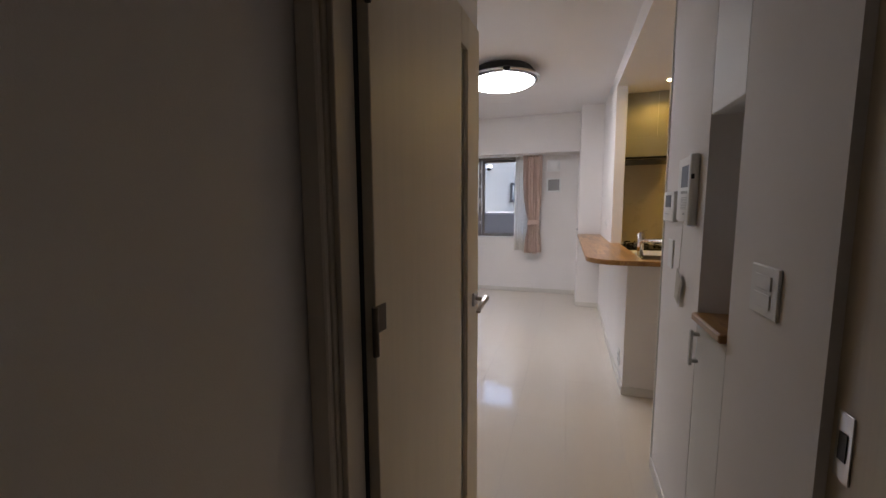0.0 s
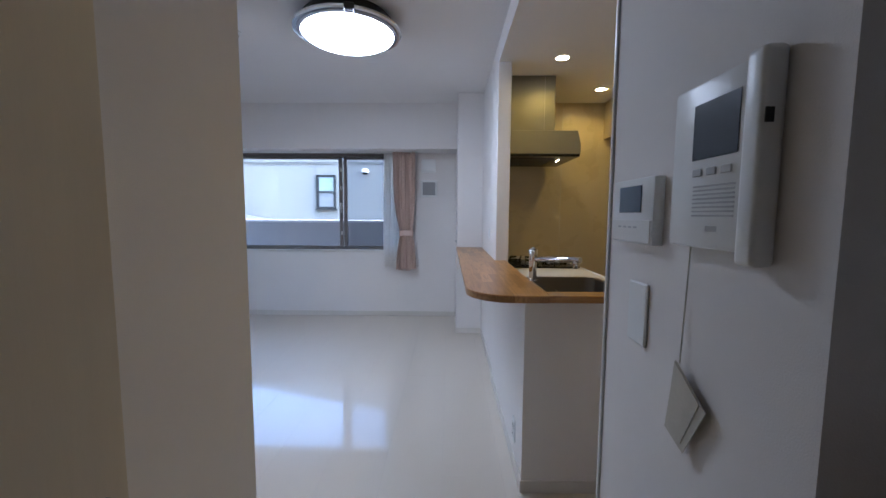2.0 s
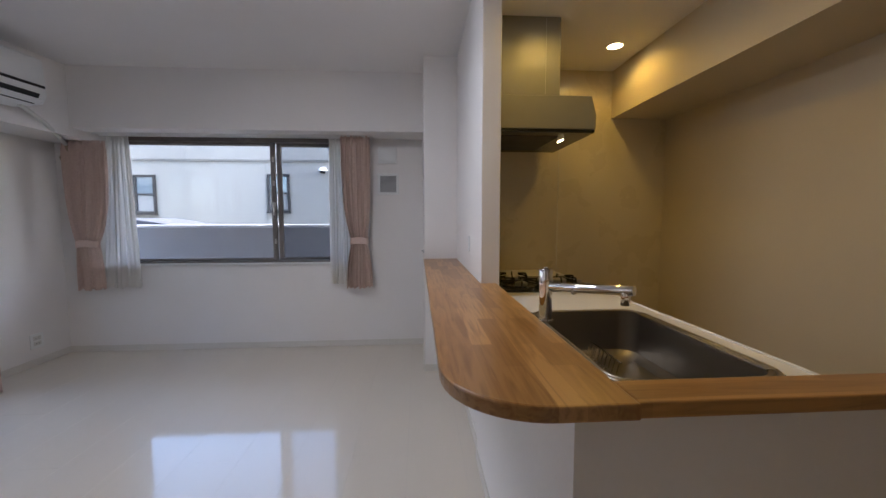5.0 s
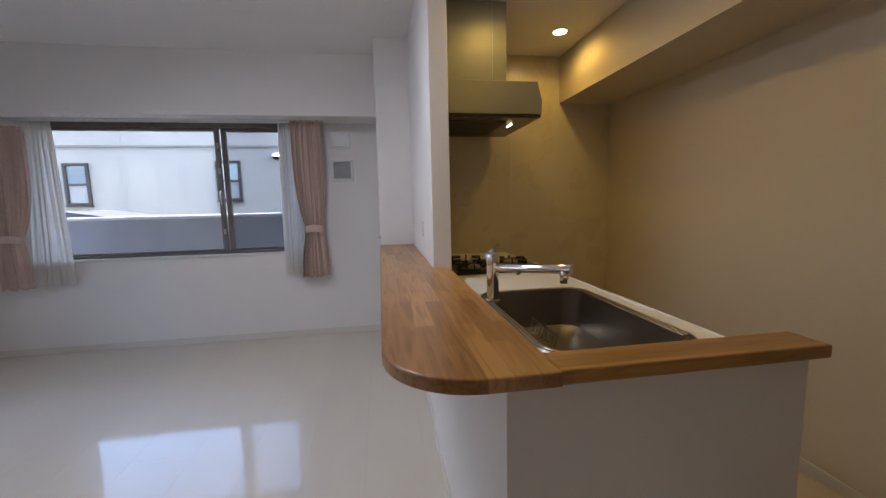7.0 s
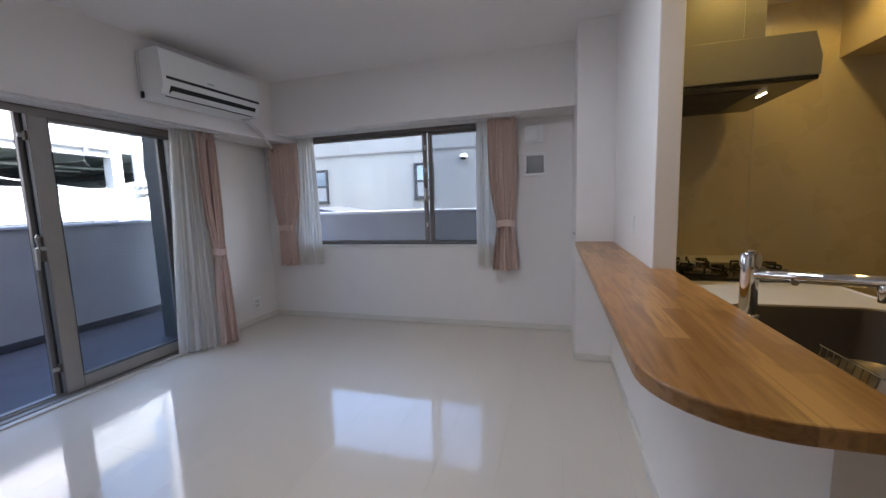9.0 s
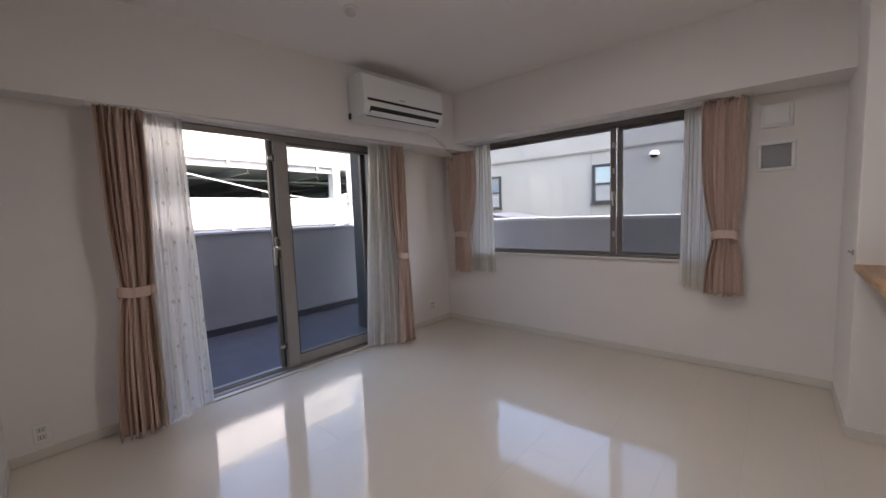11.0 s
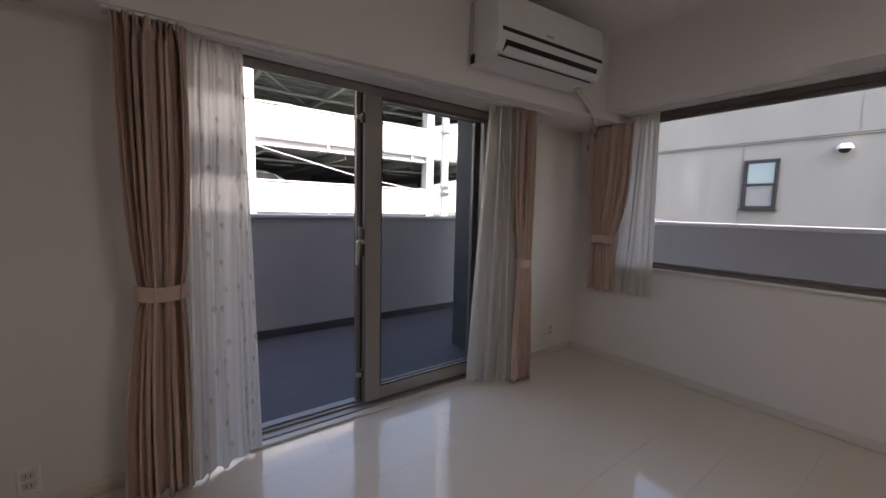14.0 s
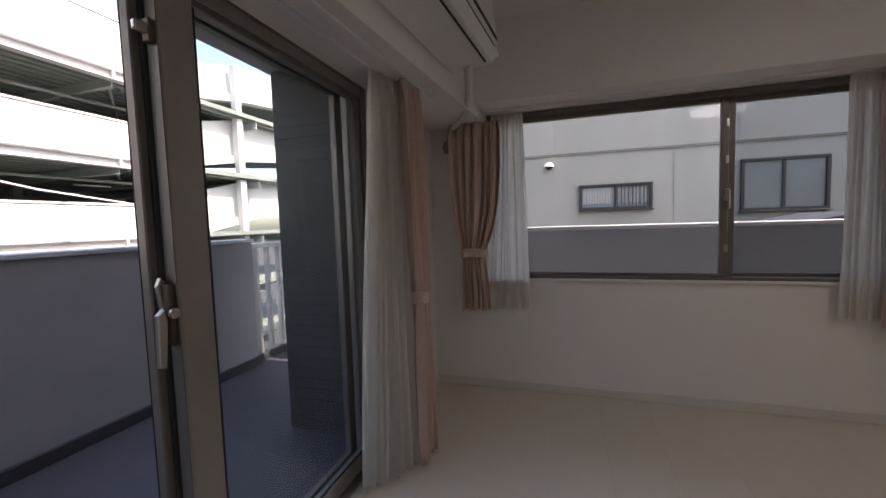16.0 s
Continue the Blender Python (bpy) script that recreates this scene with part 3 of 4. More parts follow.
part("height_bar", tube((PX - 2.5, 9.35, 5.78), (PX - 2.3, 10.45, 5.78), 0.04, n=10), M_SIGNAL, deck, "yellow painted height bar")
for y in (-8.6, -1.5, 5.6, 12.75):
    part("post", box(PX - 0.30, PX + 0.12, y, y + 0.36, -7.0, 7.8, 0.01), M_PARK, deck)
    part("inner_post", box(PX - 7.3, PX - 7.0, y, y + 0.3, -7.0, 7.6), M_DECK, deck)
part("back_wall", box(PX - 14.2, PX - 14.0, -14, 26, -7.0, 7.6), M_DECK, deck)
# the ramp that climbs past the corner
for lo, hi in (((0.9, 1.95, 3.7), (2.25, 3.5, 5.2)), ((3.65, 4.63, 5.7), (4.95, 6.3, 7.6)), ((6.3, 7.3, 8.4), (7.3, 8.6, 9.9))):
    part("ramp_panel", prism([(13.1, lo[0]), (18, lo[1]), (27, lo[2]), (27, hi[2]), (18, hi[1]), (13.1, hi[0])], PX - 1.2, PX - 1.0, "x"), M_PARK, deck)
    part("ramp_beam", prism([(13.1, lo[0] - 0.26), (18, lo[1] - 0.26), (27, lo[2] - 0.26), (27, lo[2] + 0.04), (18, lo[1] + 0.04), (13.1, lo[0] + 0.04)], PX - 1.3, PX - 0.8, "x"), M_PARK, deck)
    part("ramp_slab", prism([(13.1, lo[0] - 0.1), (18, lo[1] - 0.1), (27, lo[2] - 0.1), (27, lo[2]), (18, lo[1]), (13.1, lo[0])], PX - 7, PX - 1.31, "x"), M_DECK, deck)
part("ramp_post", box(PX - 0.78, PX - 0.5, 17.2, 17.5, -7, 8.4, 0.01), M_PARK, deck)
pole = thing("utility_pole", (-10.5, 10.45, -7.0), "pale round steel pole with clamps", "pole")
part("shaft", tube((-10.5, 10.45, -7.0), (-10.5, 10.45, 9.0), 0.13, 0.11, 16), M_CAP, pole, smooth=True)
for z in (1.75, 1.95, 3.6):
    part("clamp", tube((-10.5, 10.45, z), (-10.5, 10.45, z + 0.08), 0.16, n=16), M_NICKEL, pole)
wire = thing("overhead_cable", (-11, 4, 2.6), "thin pale cable strung across the car park", "cable")
part("strand", sweep([(-11.0, 3.5, 3.15), (-11.0, 5.6, 2.63), (-11.0, 8.0, 2.12), (-10.6, 10.4, 1.75)], 0.018, 6), M_CAP, wire)
CX, CY = PX - 2.0, 6.6
car = thing("parked_car", (CX - 0.8, CY, 1.22), "silver parked car showing above the deck panel", "car")
part("body", prism([(CY - 2.1, 1.45), (CY - 2.1, 1.95), (CY - 1.9, 2.12), (CY + 1.0, 2.12), (CY + 2.0, 1.98), (CY + 2.15, 1.8), (CY + 2.15, 1.45)], CX - 1.7, CX, "x", 0.06), M_CAR, car, smooth=True)
part("roof", prism([(CY - 1.9, 2.13), (CY - 1.55, 2.54), (CY - 1.0, 2.66), (CY + 0.1, 2.66), (CY + 0.55, 2.54), (CY + 1.15, 2.13)], CX - 1.55, CX - 0.12, "x", 0.06), M_CAR, car, smooth=True)
for a, b in (((-1.68, -1.45), (-0.55, -0.55)), ((-0.48, -0.48), (0.85, 0.42))):
    part("side_window", prism([(CY + a[0], 2.17), (CY + a[1], 2.56), (CY + b[1], 2.56), (CY + b[0], 2.17)], CX - 0.125, CX - 0.112, "x"), M_BLACK, car, "dark side window")
for dy in (-1.3, 1.3):
    w = part("wheel", tube((CX - 0.25, CY + dy, 1.53), (CX - 0.02, CY + dy, 1.53), 0.31, n=24, bevel=0.03), M_RUBBER_SHADE, car, smooth=True)
    part("rim", tube((CX - 0.03, CY + dy, 1.53), (CX - 0.005, CY + dy, 1.53), 0.19, n=20), M_NICKEL, w, smooth=True)


# ---------------- window and balcony door ----------------
def pane(name, bm, parent, material=None):
    p = part(name, bm, material or M_GLASS, parent)
    p.visible_shadow = False
    return p


win = thing("window_1", ((NX0 + NX1) / 2, YN + 0.05, NZ0), "wide sliding window in a bronze aluminium frame", "window", kind="structure")
y0, y1 = YN - 0.02, YN + 0.10
part("window_frame", box(NX0, NX1, y0, y1, NZ1 - 0.038, NZ1, 0.003), M_ALU, win)
part("window_frame", box(NX0, NX1, y0, y1, NZ0, NZ0 + 0.022, 0.003), M_ALU, win)
part("window_frame", box(NX0, NX0 + 0.04, y0, y1, NZ0 + 0.0225, NZ1 - 0.038, 0.003), M_ALU, win)
part("window_frame", box(NX1 - 0.04, NX1, y0, y1, NZ0 + 0.0225, NZ1 - 0.038, 0.003), M_ALU, win)
part("window_sill", box(NX0 - 0.02, NX1 + 0.02, YN - 0.035, YN - 0.0205, NZ0 - 0.016, NZ0 + 0.002, 0.003), M_WHITE, win, "white sill board")
for x0, x1, ya in ((NX0 + 0.041, -0.985, YN + 0.012), (-0.982, NX1 - 0.041, YN + 0.050)):
    yb = ya + 0.03
    z0, z1 = NZ0 + 0.023, NZ1 - 0.039
    s = part("sash", box(x0, x0 + 0.045, ya, yb, z0, z1, 0.003), M_ALU, win)
    part("stile", box(x1 - 0.045, x1, ya, yb, z0, z1, 0.003), M_ALU, s)
    part("rail", box(x0 + 0.046, x1 - 0.046, ya, yb, z0, z0 + 0.022, 0.003), M_ALU, s)
    part("rail", box(x0 + 0.046, x1 - 0.046, ya, yb, z1 - 0.03, z1, 0.003), M_ALU, s)
    pane("glazing", box(x0 + 0.04, x1 - 0.04, ya + 0.012, ya + 0.017, z0 + 0.018, z1 - 0.025), s, M_SCREENED if ya > YN + 0.03 else M_GLASS)
lock = part("crescent_lock", box(-1.012, -0.988, YN - 0.012, YN + 0.011, 1.38, 1.46, 0.004), M_NICKEL, win, "satin metal crescent lock")
part("lever", box(-1.000, -0.988, YN - 0.03, YN - 0.0125, 1.33, 1.45, 0.004), M_NICKEL, lock)
for z in (1.05, 1.62, 1.85):
    part("catch", box(-1.008, -0.990, YN - 0.002, YN + 0.011, z, z + 0.05, 0.003), M_NICKEL, win)

dr = thing("door_1", (XW - 0.08, (WY0 + WY1) / 2, 0), "bronze aluminium balcony door slid open on one side", "door", kind="structure")
x0, x1 = XW - 0.16, XW - 0.004
part("door_frame", box(x0, x1, WY0, WY1, 2.0, 2.074, 0.003), M_ALU, dr)
part("door_frame", box(x0, x1, WY0, WY0 + 0.05, 0.03, 1.999, 0.003), M_ALU, dr)
part("door_frame", box(x0, x1, WY1 - 0.05, WY1, 0.03, 1.999, 0.003), M_ALU, dr)
part("threshold", box(x0, x1 + 0.02, WY0, WY1, -0.011, 0.024, 0.004), M_ALUS, dr, "pale aluminium threshold track")
for dx in (0.04, 0.085):
    part("track", box(XW - dx - 0.004, XW - dx + 0.004, WY0 + 0.051, WY1 - 0.051, 0.025, 0.036), M_ALUS, dr)
part("head_stop", box(XW - 0.010, XW - 0.004, WY0 + 0.051, WY1 - 0.051, 1.955, 1.999, 0.002), M_ALUS, dr)
part("sill_board", box(XW - 0.002, XW + 0.062, WY0 - 0.03, WY1 + 0.03, 0.0005, 0.014, 0.003), M_SILL, dr, "pale sill board along the floor")
for k, (ya, yb, xa, xb, w) in enumerate(((4.285, WY1 - 0.052, XW - 0.058, XW - 0.014, 0.105), (4.250, WY1 - 0.13, XW - 0.105, XW - 0.071, 0.06))):
    z0, z1 = 0.038, 1.985
    m = M_ALUS if k == 0 else M_ALU
    s = part("sash", box(xa, xb, ya, ya + w, z0, z1, 0.004), m, dr)
    part("stile", box(xa, xb, yb - 0.06, yb, z0, z1, 0.004), M_ALU, s)
    part("rail", box(xa, xb, ya + w + 0.001, yb - 0.061, z0, z0 + 0.085, 0.004), m, s)
    part("rail", box(xa, xb, ya + w + 0.001, yb - 0.061, z1 - 0.05, z1, 0.004), M_ALU, s)
    pane("glazing", box(xa + 0.012, xa + 0.017, ya + w - 0.012, yb - 0.05, z0 + 0.08, z1 - 0.045), s, M_DIM if k == 0 else M_INNER)
    if k == 0:
        part("gasket", box(xb - 0.012, xb - 0.002, ya + w + 0.0005, ya + w + 0.006, z0 + 0.086, z1 - 0.051), M_RUBBER_SHADE, s, "dark glazing gasket")
        part("gasket", box(xb - 0.012, xb - 0.002, ya + w + 0.007, yb - 0.062, z0 + 0.0855, z0 + 0.092), M_RUBBER_SHADE, s, "dark glazing gasket")
        part("side_cover", box(xa + 0.003, xb - 0.004, ya - 0.004, ya - 0.0005, z0, z1), M_ALU, s, "dark bronze stile edge")
part("meeting_seal", box(XW - 0.0705, XW - 0.0585, 4.272, 4.305, 0.04, 1.98), M_RUBBER_SHADE, dr, "dark seal between the sashes")
part("brush_strip", box(XW - 0.106, XW - 0.1055, 4.2495, 4.262, 0.04, 1.98), M_RUBBER_SHADE, dr, "dark edge strip")
ys = 4.2805
lk = part("crescent_lock", box(XW - 0.054, XW - 0.022, ys - 0.020, ys, 0.985, 1.155, 0.006, seg=2), M_BRASS, dr, "satin metal crescent lock")
part("lever", prism([(ys - 0.052, 0.935), (ys - 0.034, 0.930), (ys - 0.022, 1.055), (ys - 0.030, 1.090), (ys - 0.048, 1.075)], XW - 0.044, XW - 0.026, "x", 0.004), M_NICKEL, lk, "satin metal lever")
part("crescent", prism([(ys - 0.021, 1.075), (ys - 0.030, 1.150), (ys - 0.020, 1.172), (ys - 0.006, 1.160), (ys - 0.006, 1.075)], XW - 0.060, XW - 0.046, "x", 0.003), M_NICKEL, lk)
part("rose", tube((XW - 0.022, ys - 0.012, 1.075), (XW - 0.012, ys - 0.012, 1.075), 0.014), M_NICKEL, lk, smooth=True)
for z in (0.21, 1.80):
    c = part("safety_catch", box(XW - 0.050, XW - 0.020, ys - 0.016, ys, z - 0.012, z + 0.05, 0.004), M_BRASS, dr)
    part("knob", box(XW - 0.040, XW - 0.022, ys - 0.050, ys - 0.0165, z + 0.006, z + 0.032, 0.004), M_NICKEL, c, "pale catch knob")


# ---------------- curtains ----------------
def drape(axis, at, top, tie, low, z_top, z_tie, z_low, folds, depth, seed, sharp=0.30, lean=(0, 0, 0, 0), rows=46, cols=150):
    """Pleated cloth on a plane at `at`, gathered from the span `top` to `tie` and opening again to `low`."""
    rng = random.Random(seed)
    ph, amp = [rng.uniform(0, 6.28) for _ in range(4)], [rng.uniform(0.7, 1.2) for _ in range(folds + 2)]
    bm = bmesh.new()
    grid = []
    for i in range(rows + 1):
        z = z_top + (z_low - z_top) * i / rows
        if tie is None:
            f = i / rows
            a = [top[k] + (low[k] - top[k]) * f for k in (0, 1)]
        elif z > z_tie:
            f = (z_top - z) / (z_top - z_tie)
            f = f * f * f * (0.45 + 0.55 * f)
            a = [top[k] + (tie[k] - top[k]) * f for k in (0, 1)]
        else:
            f = (z_tie - z) / (z_tie - z_low)
            f = 1 - max(0.0, 1 - f) ** 1.9
            a = [tie[k] + (low[k] - tie[k]) * f for k in (0, 1)]
        row = []
        for j in range(cols + 1):
            u = j / cols
            k = u * folds
            w = amp[int(k)] * (1 - k % 1) + amp[int(k) + 1] * (k % 1)
            head = max(0.0, 1 - (z_top - z) / 0.10)
            kk = k + 0.22 * math.sin(2.3 * k + ph[0]) + 0.10 * math.sin(1.9 * z + ph[1] + 0.8 * k)
            p = 2 * math.pi * kk
            d = depth * w * (math.sin(p + 0.45 * math.sin(p)) + sharp * math.sin(2.37 * p + ph[2] + 1.3 * z) + 0.12 * math.sin(5.3 * p + ph[3] - 2.1 * z))
            d = d * (1 - 0.55 * head) + 0.45 * head * depth * math.sin(2.6 * p + ph[3])
            s = a[0] + (a[1] - a[0]) * u + 0.55 * abs(depth) * w * math.cos(p + ph[1] * 0.2) * min(1.0, 4 * u, 4 * (1 - u)) * (1 - head)
            g = i / rows
            d += (lean[0] + (lean[1] - lean[0]) * u) * (1 - g) + (lean[2] + (lean[3] - lean[2]) * u) * g
            zz = z + (0.008 * math.sin(2 * math.pi * k + ph[2]) + 0.004 * math.sin(9 * u) if i == rows else 0)
            row.append(bm.verts.new((at + d, s, zz) if axis == "x" else (s, at + d, zz)))
        grid.append(row)
    for i in range(rows):
        for j in range(cols):
            bm.faces.new((grid[i][j], grid[i][j + 1], grid[i + 1][j + 1], grid[i + 1][j]))
    return bm


def thicken(ob, t):
    m = ob.modifiers.new("thickness", "SOLIDIFY")
    m.thickness, m.offset = t, 0


def curtain(axis, at, top, tie, low, z_top, z_tie, z_low, folds, label, seed, group):
    mid = (tie[0] + tie[1]) / 2
    c = thing("curtain", (at, mid, z_top) if axis == "x" else (mid, at, z_top), label, "curtain", group)
    cl = part("cloth", drape(axis, at, top, tie, low, z_top, z_tie, z_low, folds, 0.036 if axis == "x" else -0.032, seed), M_PEACH, c, smooth=True)
    thicken(cl, 0.0025)
    # the tie band, a loop round the gathered cloth
    n, bm, rings = 40, bmesh.new(), []
    a, b = (tie[1] - tie[0]) / 2 + 0.012, 0.042
    for dz, grow in ((-0.032, 0.0), (-0.03, 0.004), (0.03, 0.004), (0.032, 0.0), (0.028, -0.003), (-0.028, -0.003)):
        ring = []
        for i in range(n):
            t = 2 * math.pi * i / n
            u = (a + grow) * math.copysign(abs(math.cos(t)) ** 0.6, math.cos(t))
            v = (b + grow) * math.copysign(abs(math.sin(t)) ** 0.6, math.sin(t))
            z = z_tie + dz + 0.006 * math.sin(3 * t)
            ring.append(bm.verts.new((at + v, mid + u, z) if axis == "x" else (mid + u, at + v, z)))
        rings.append(ring)
    for k in range(6):
        p, q = rings[k], rings[(k + 1) % 6]
        for i in range(n):
            bm.faces.new((p[i], p[(i + 1) % n], q[(i + 1) % n], q[i]))
    bmesh.ops.recalc_face_normals(bm, faces=bm.faces)
    part("tie_band", bm, M_PEACH, c, smooth=True)
    n = max(3, int((top[1] - top[0]) / 0.07))
    for i in range(n):
        u = top[0] + (top[1] - top[0]) * (i + 0.5) / n
        p = (at, u, z_top) if axis == "x" else (u, at, z_top)
        part("hook", tube((p[0], p[1], z_top - 0.02), (p[0], p[1], z_top + 0.004), 0.004, n=8), M_WHITE, c)
    return c


def lace(axis, at, top, low, z_top, z_low, folds, label, seed, group, sprigs, lean=(0, 0, 0, 0)):
    mid = (top[0] + top[1]) / 2
    c = thing("lace_curtain", (at, mid, z_top) if axis == "x" else (mid, at, z_top), label, "curtain", group)
    cl = part("cloth", drape(axis, at, top, None, low, z_top, 0, z_low, folds, 0.024 if axis == "x" else -0.017, seed, 0.30, lean), M_LACE, c, smooth=True)
    if not sprigs:
        return c
    # embroidered flower sprigs lying on the cloth
    rng = random.Random(seed)
    vs = cl.data.vertices
    cols, rows = 150, 46
    spots = [(r, j) for r in range(1, rows - 2, 3) for j in (cols - 8, cols - 30, cols - 62, cols - 98)]
    for r, j in spots:
        r, j = r + rng.choice((0, 1)), j + rng.randint(-9, 9)
        v = vs[r * (cols + 1) + j]
        nrm = v.normal
        nrm = nrm if (nrm.x if axis == "x" else -nrm.y) > 0 else -nrm
        up = Vector((0, 0, 1))
        side = nrm.cross(up).normalized()
        up = side.cross(nrm)
        bm = bmesh.new()
        for cx, cy, rad in ((0, 0, 0.006), (0.013, 0.004, 0.006), (0.006, 0.013, 0.005), (0.006, -0.012, 0.003)):
            for k in range(5):
                a = 2 * math.pi * k / 5 + cx * 40
                ctr = v.co + side * (cx + rad * math.cos(a)) + up * (cy + rad * math.sin(a))
                ring = []
                for q in range(6):
                    g = 2 * math.pi * q / 6
                    ring.append(ctr + side * (rad * 0.5 * math.cos(g)) + up * (rad * 0.5 * math.sin(g)))
                lo = [bm.verts.new(p - nrm * 0.0006) for p in ring]
                hi = [bm.verts.new(p + nrm * 0.0012) for p in ring]
                bm.faces.new(hi), bm.faces.new(lo[::-1])
                for q in range(6):
                    bm.faces.new((lo[q], lo[(q + 1) % 6], hi[(q + 1) % 6], hi[q]))
        bmesh.ops.recalc_face_normals(bm, faces=bm.faces)
        part("sprig", bm, M_EMB, cl)
    return c


G1, G2 = "curtains at the balcony door", "curtains at the window"
curtain("x", -2.81, (3.148, 3.386), (3.187, 3.345), (3.11, 3.37), 2.002, 0.91, 0.012, 7, "long peach cotton curtain tied back, fallen to the floor", 3, G1)
lace("x", -2.88, (3.37, 3.61), (3.31, 3.66), 2.002, 0.015, 4, "long white lace curtain with embroidered flower sprigs", 5, G1, True, (0.02, -0.02, 0.10, -0.06))
lace("x", -2.82, (5.11, 5.36), (5.06, 5.41), 2.002, 0.015, 9, "long white lace curtain hanging gathered", 8, G1, False, (-0.01, 0.03, -0.12, 0.09))
curtain("x", -2.745, (5.28, 5.50), (5.37, 5.475), (5.34, 5.55), 2.002, 0.91, 0.012, 6, "long peach cotton curtain tied back beside the lace", 11, G1)
curtain("y", 6.27, (-2.80, -2.42), (-2.71, -2.555), (-2.72, -2.52), 2.006, 1.07, 0.645, 6, "short peach cotton curtain tied back at the window", 13, G2)
lace("y", 6.355, (-2.50, -2.27), (-2.61, -2.235), 2.062, 0.64, 6, "short white lace curtain at the window", 15, G2, False)
lace("y", 6.355, (-0.44, -0.24), (-0.455, -0.20), 2.062, 0.655, 6, "short white lace curtain beside the wall vents", 17, G2, False)
curtain("y", 6.27, (-0.32, -0.045), (-0.225, -0.085), (-0.285, -0.035), 2.074, 1.085, 0.63, 6, "short peach cotton curtain tied back beside the wall vents", 19, G2)
for a, b, z, label in (((-2.81, 3.12), (-2.71, 5.62), 2.0, "slim white curtain rail under the beam"), ((-2.88, 3.12), (-2.82, 5.62), 2.0, "slim white curtain rail for the lace"),
                       ((-2.53, 6.27), (-0.02, 6.27), 2.07, "slim white curtain rail above the window"), ((-2.53, 6.355), (-0.02, 6.355), 2.07, "slim white curtain rail for the short lace")):
    r = thing("curtain_rail", ((a[0] + b[0]) / 2, (a[1] + b[1]) / 2, z + 0.0095), label, "curtain rail", "curtain rails")
    w = (0.0, 0.009) if a[1] == b[1] else (0.009, 0.0)
    part("rail", prism([(a[0] - w[0], a[1] - w[1]), (a[0] + w[0], a[1] - w[1] * 1), (b[0] + w[0], b[1] + w[1]), (b[0] - w[0], b[1] + w[1])] if w[0] else
                       [(a[0], a[1] - w[1]), (b[0], b[1] - w[1]), (b[0], b[1] + w[1]), (a[0], a[1] + w[1])], z - 0.003, z + 0.0095), M_WHITE, r)


# ---------------- living room fittings ----------------
LC = (-0.30, 4.15, TOP - 0.035)
lamp = thing("ceiling_light", LC, "large round lit ceiling light with a polished metal rim", "ceiling light")
part("base", lathe([(0.01, 0.034), (0.27, 0.034), (0.30, 0.0), (0.325, -0.035), (0.30, -0.044), (0.01, -0.044)], LC), M_DARK, lamp, "dark base plate", smooth=True)
part("rim", lathe([(0.300, -0.045), (0.345, -0.050), (0.351, -0.056), (0.347, -0.064), (0.328, -0.068), (0.300, -0.066)], LC, 64, True), M_CHROME, lamp, "polished metal rim", smooth=True)
part("inner_ring", lathe([(0.298, -0.0665), (0.322, -0.0690), (0.320, -0.0755), (0.298, -0.078)], LC, 64, True), M_RIM, lamp, "grey inner ring", smooth=True)
part("diffuser", lathe([(0.290, -0.046), (0.297, -0.068), (0.290, -0.084), (0.268, -0.098), (0.20, -0.116), (0.10, -0.126), (0.005, -0.129)], LC, 64), M_LAMP, lamp, "glowing white diffuser", smooth=True)
for a in (285,):
    p = (LC[0] + 0.335 * math.cos(radians(a)), LC[1] + 0.335 * math.sin(radians(a)))
    c = part("clip", box(-0.03, 0.03, -0.03, 0.022, -0.082, -0.04, 0.006), M_BLACK, lamp, "black clip")
    c.matrix_basis = Matrix.Translation((p[0], p[1], LC[2])) @ pose(0, 0, 0, 0, 0, a - 90)
    c.matrix_parent_inverse = lamp.matrix_basis.inverted()
for x, y in ((-1.165, 4.34), (-1.905, 4.29)):
    s = thing("smoke_detector", (x, y, TOP), "small round white ceiling sensor", "detector", "ceiling sensors")
    part("base", lathe([(0.005, -0.001), (0.05, -0.001), (0.052, -0.012), (0.005, -0.012)], (x, y, TOP), 28), M_WHITE, s, smooth=True)
    part("sensor", lathe([(0.03, -0.012), (0.036, -0.03), (0.026, -0.042), (0.005, -0.044)], (x, y, TOP), 28), M_OFFW, s, smooth=True)

# air conditioner on the beam
ax, ay0, ay1 = -2.659, 4.78, 5.665
ac = thing("air_conditioner", (ax, 5.16, 2.13), "white wall air conditioner with dark louvre slots", "air conditioner")
prof = [(ax + 0.002, 2.150), (ax + 0.002, 2.495), (ax + 0.215, 2.495), (ax + 0.245, 2.478), (ax + 0.262, 2.30), (ax + 0.262, 2.222), (ax + 0.232, 2.165), (ax + 0.06, 2.148)]
part("body", prism(prof, ay0, ay1, "y", 0.008), M_WHITE, ac, smooth=True)
part("slot", box(ax + 0.258, ax + 0.266, ay0 + 0.03, ay1 - 0.012, 2.272, 2.292, 0.002), M_DARK, ac, "dark line across the front")
sl = part("outlet", prism([(ax + 0.255, 2.232), (ax + 0.266, 2.226), (ax + 0.240, 2.168), (ax + 0.226, 2.170)], ay0 + 0.055, ay1 - 0.055, "y"), M_DARK, ac, "dark air outlet")
part("louvre", prism([(ax + 0.238, 2.171), (ax + 0.246, 2.169), (ax + 0.240, 2.160), (ax + 0.230, 2.161)], ay0 + 0.02, ay1 - 0.02, "y"), M_WHITE, sl)
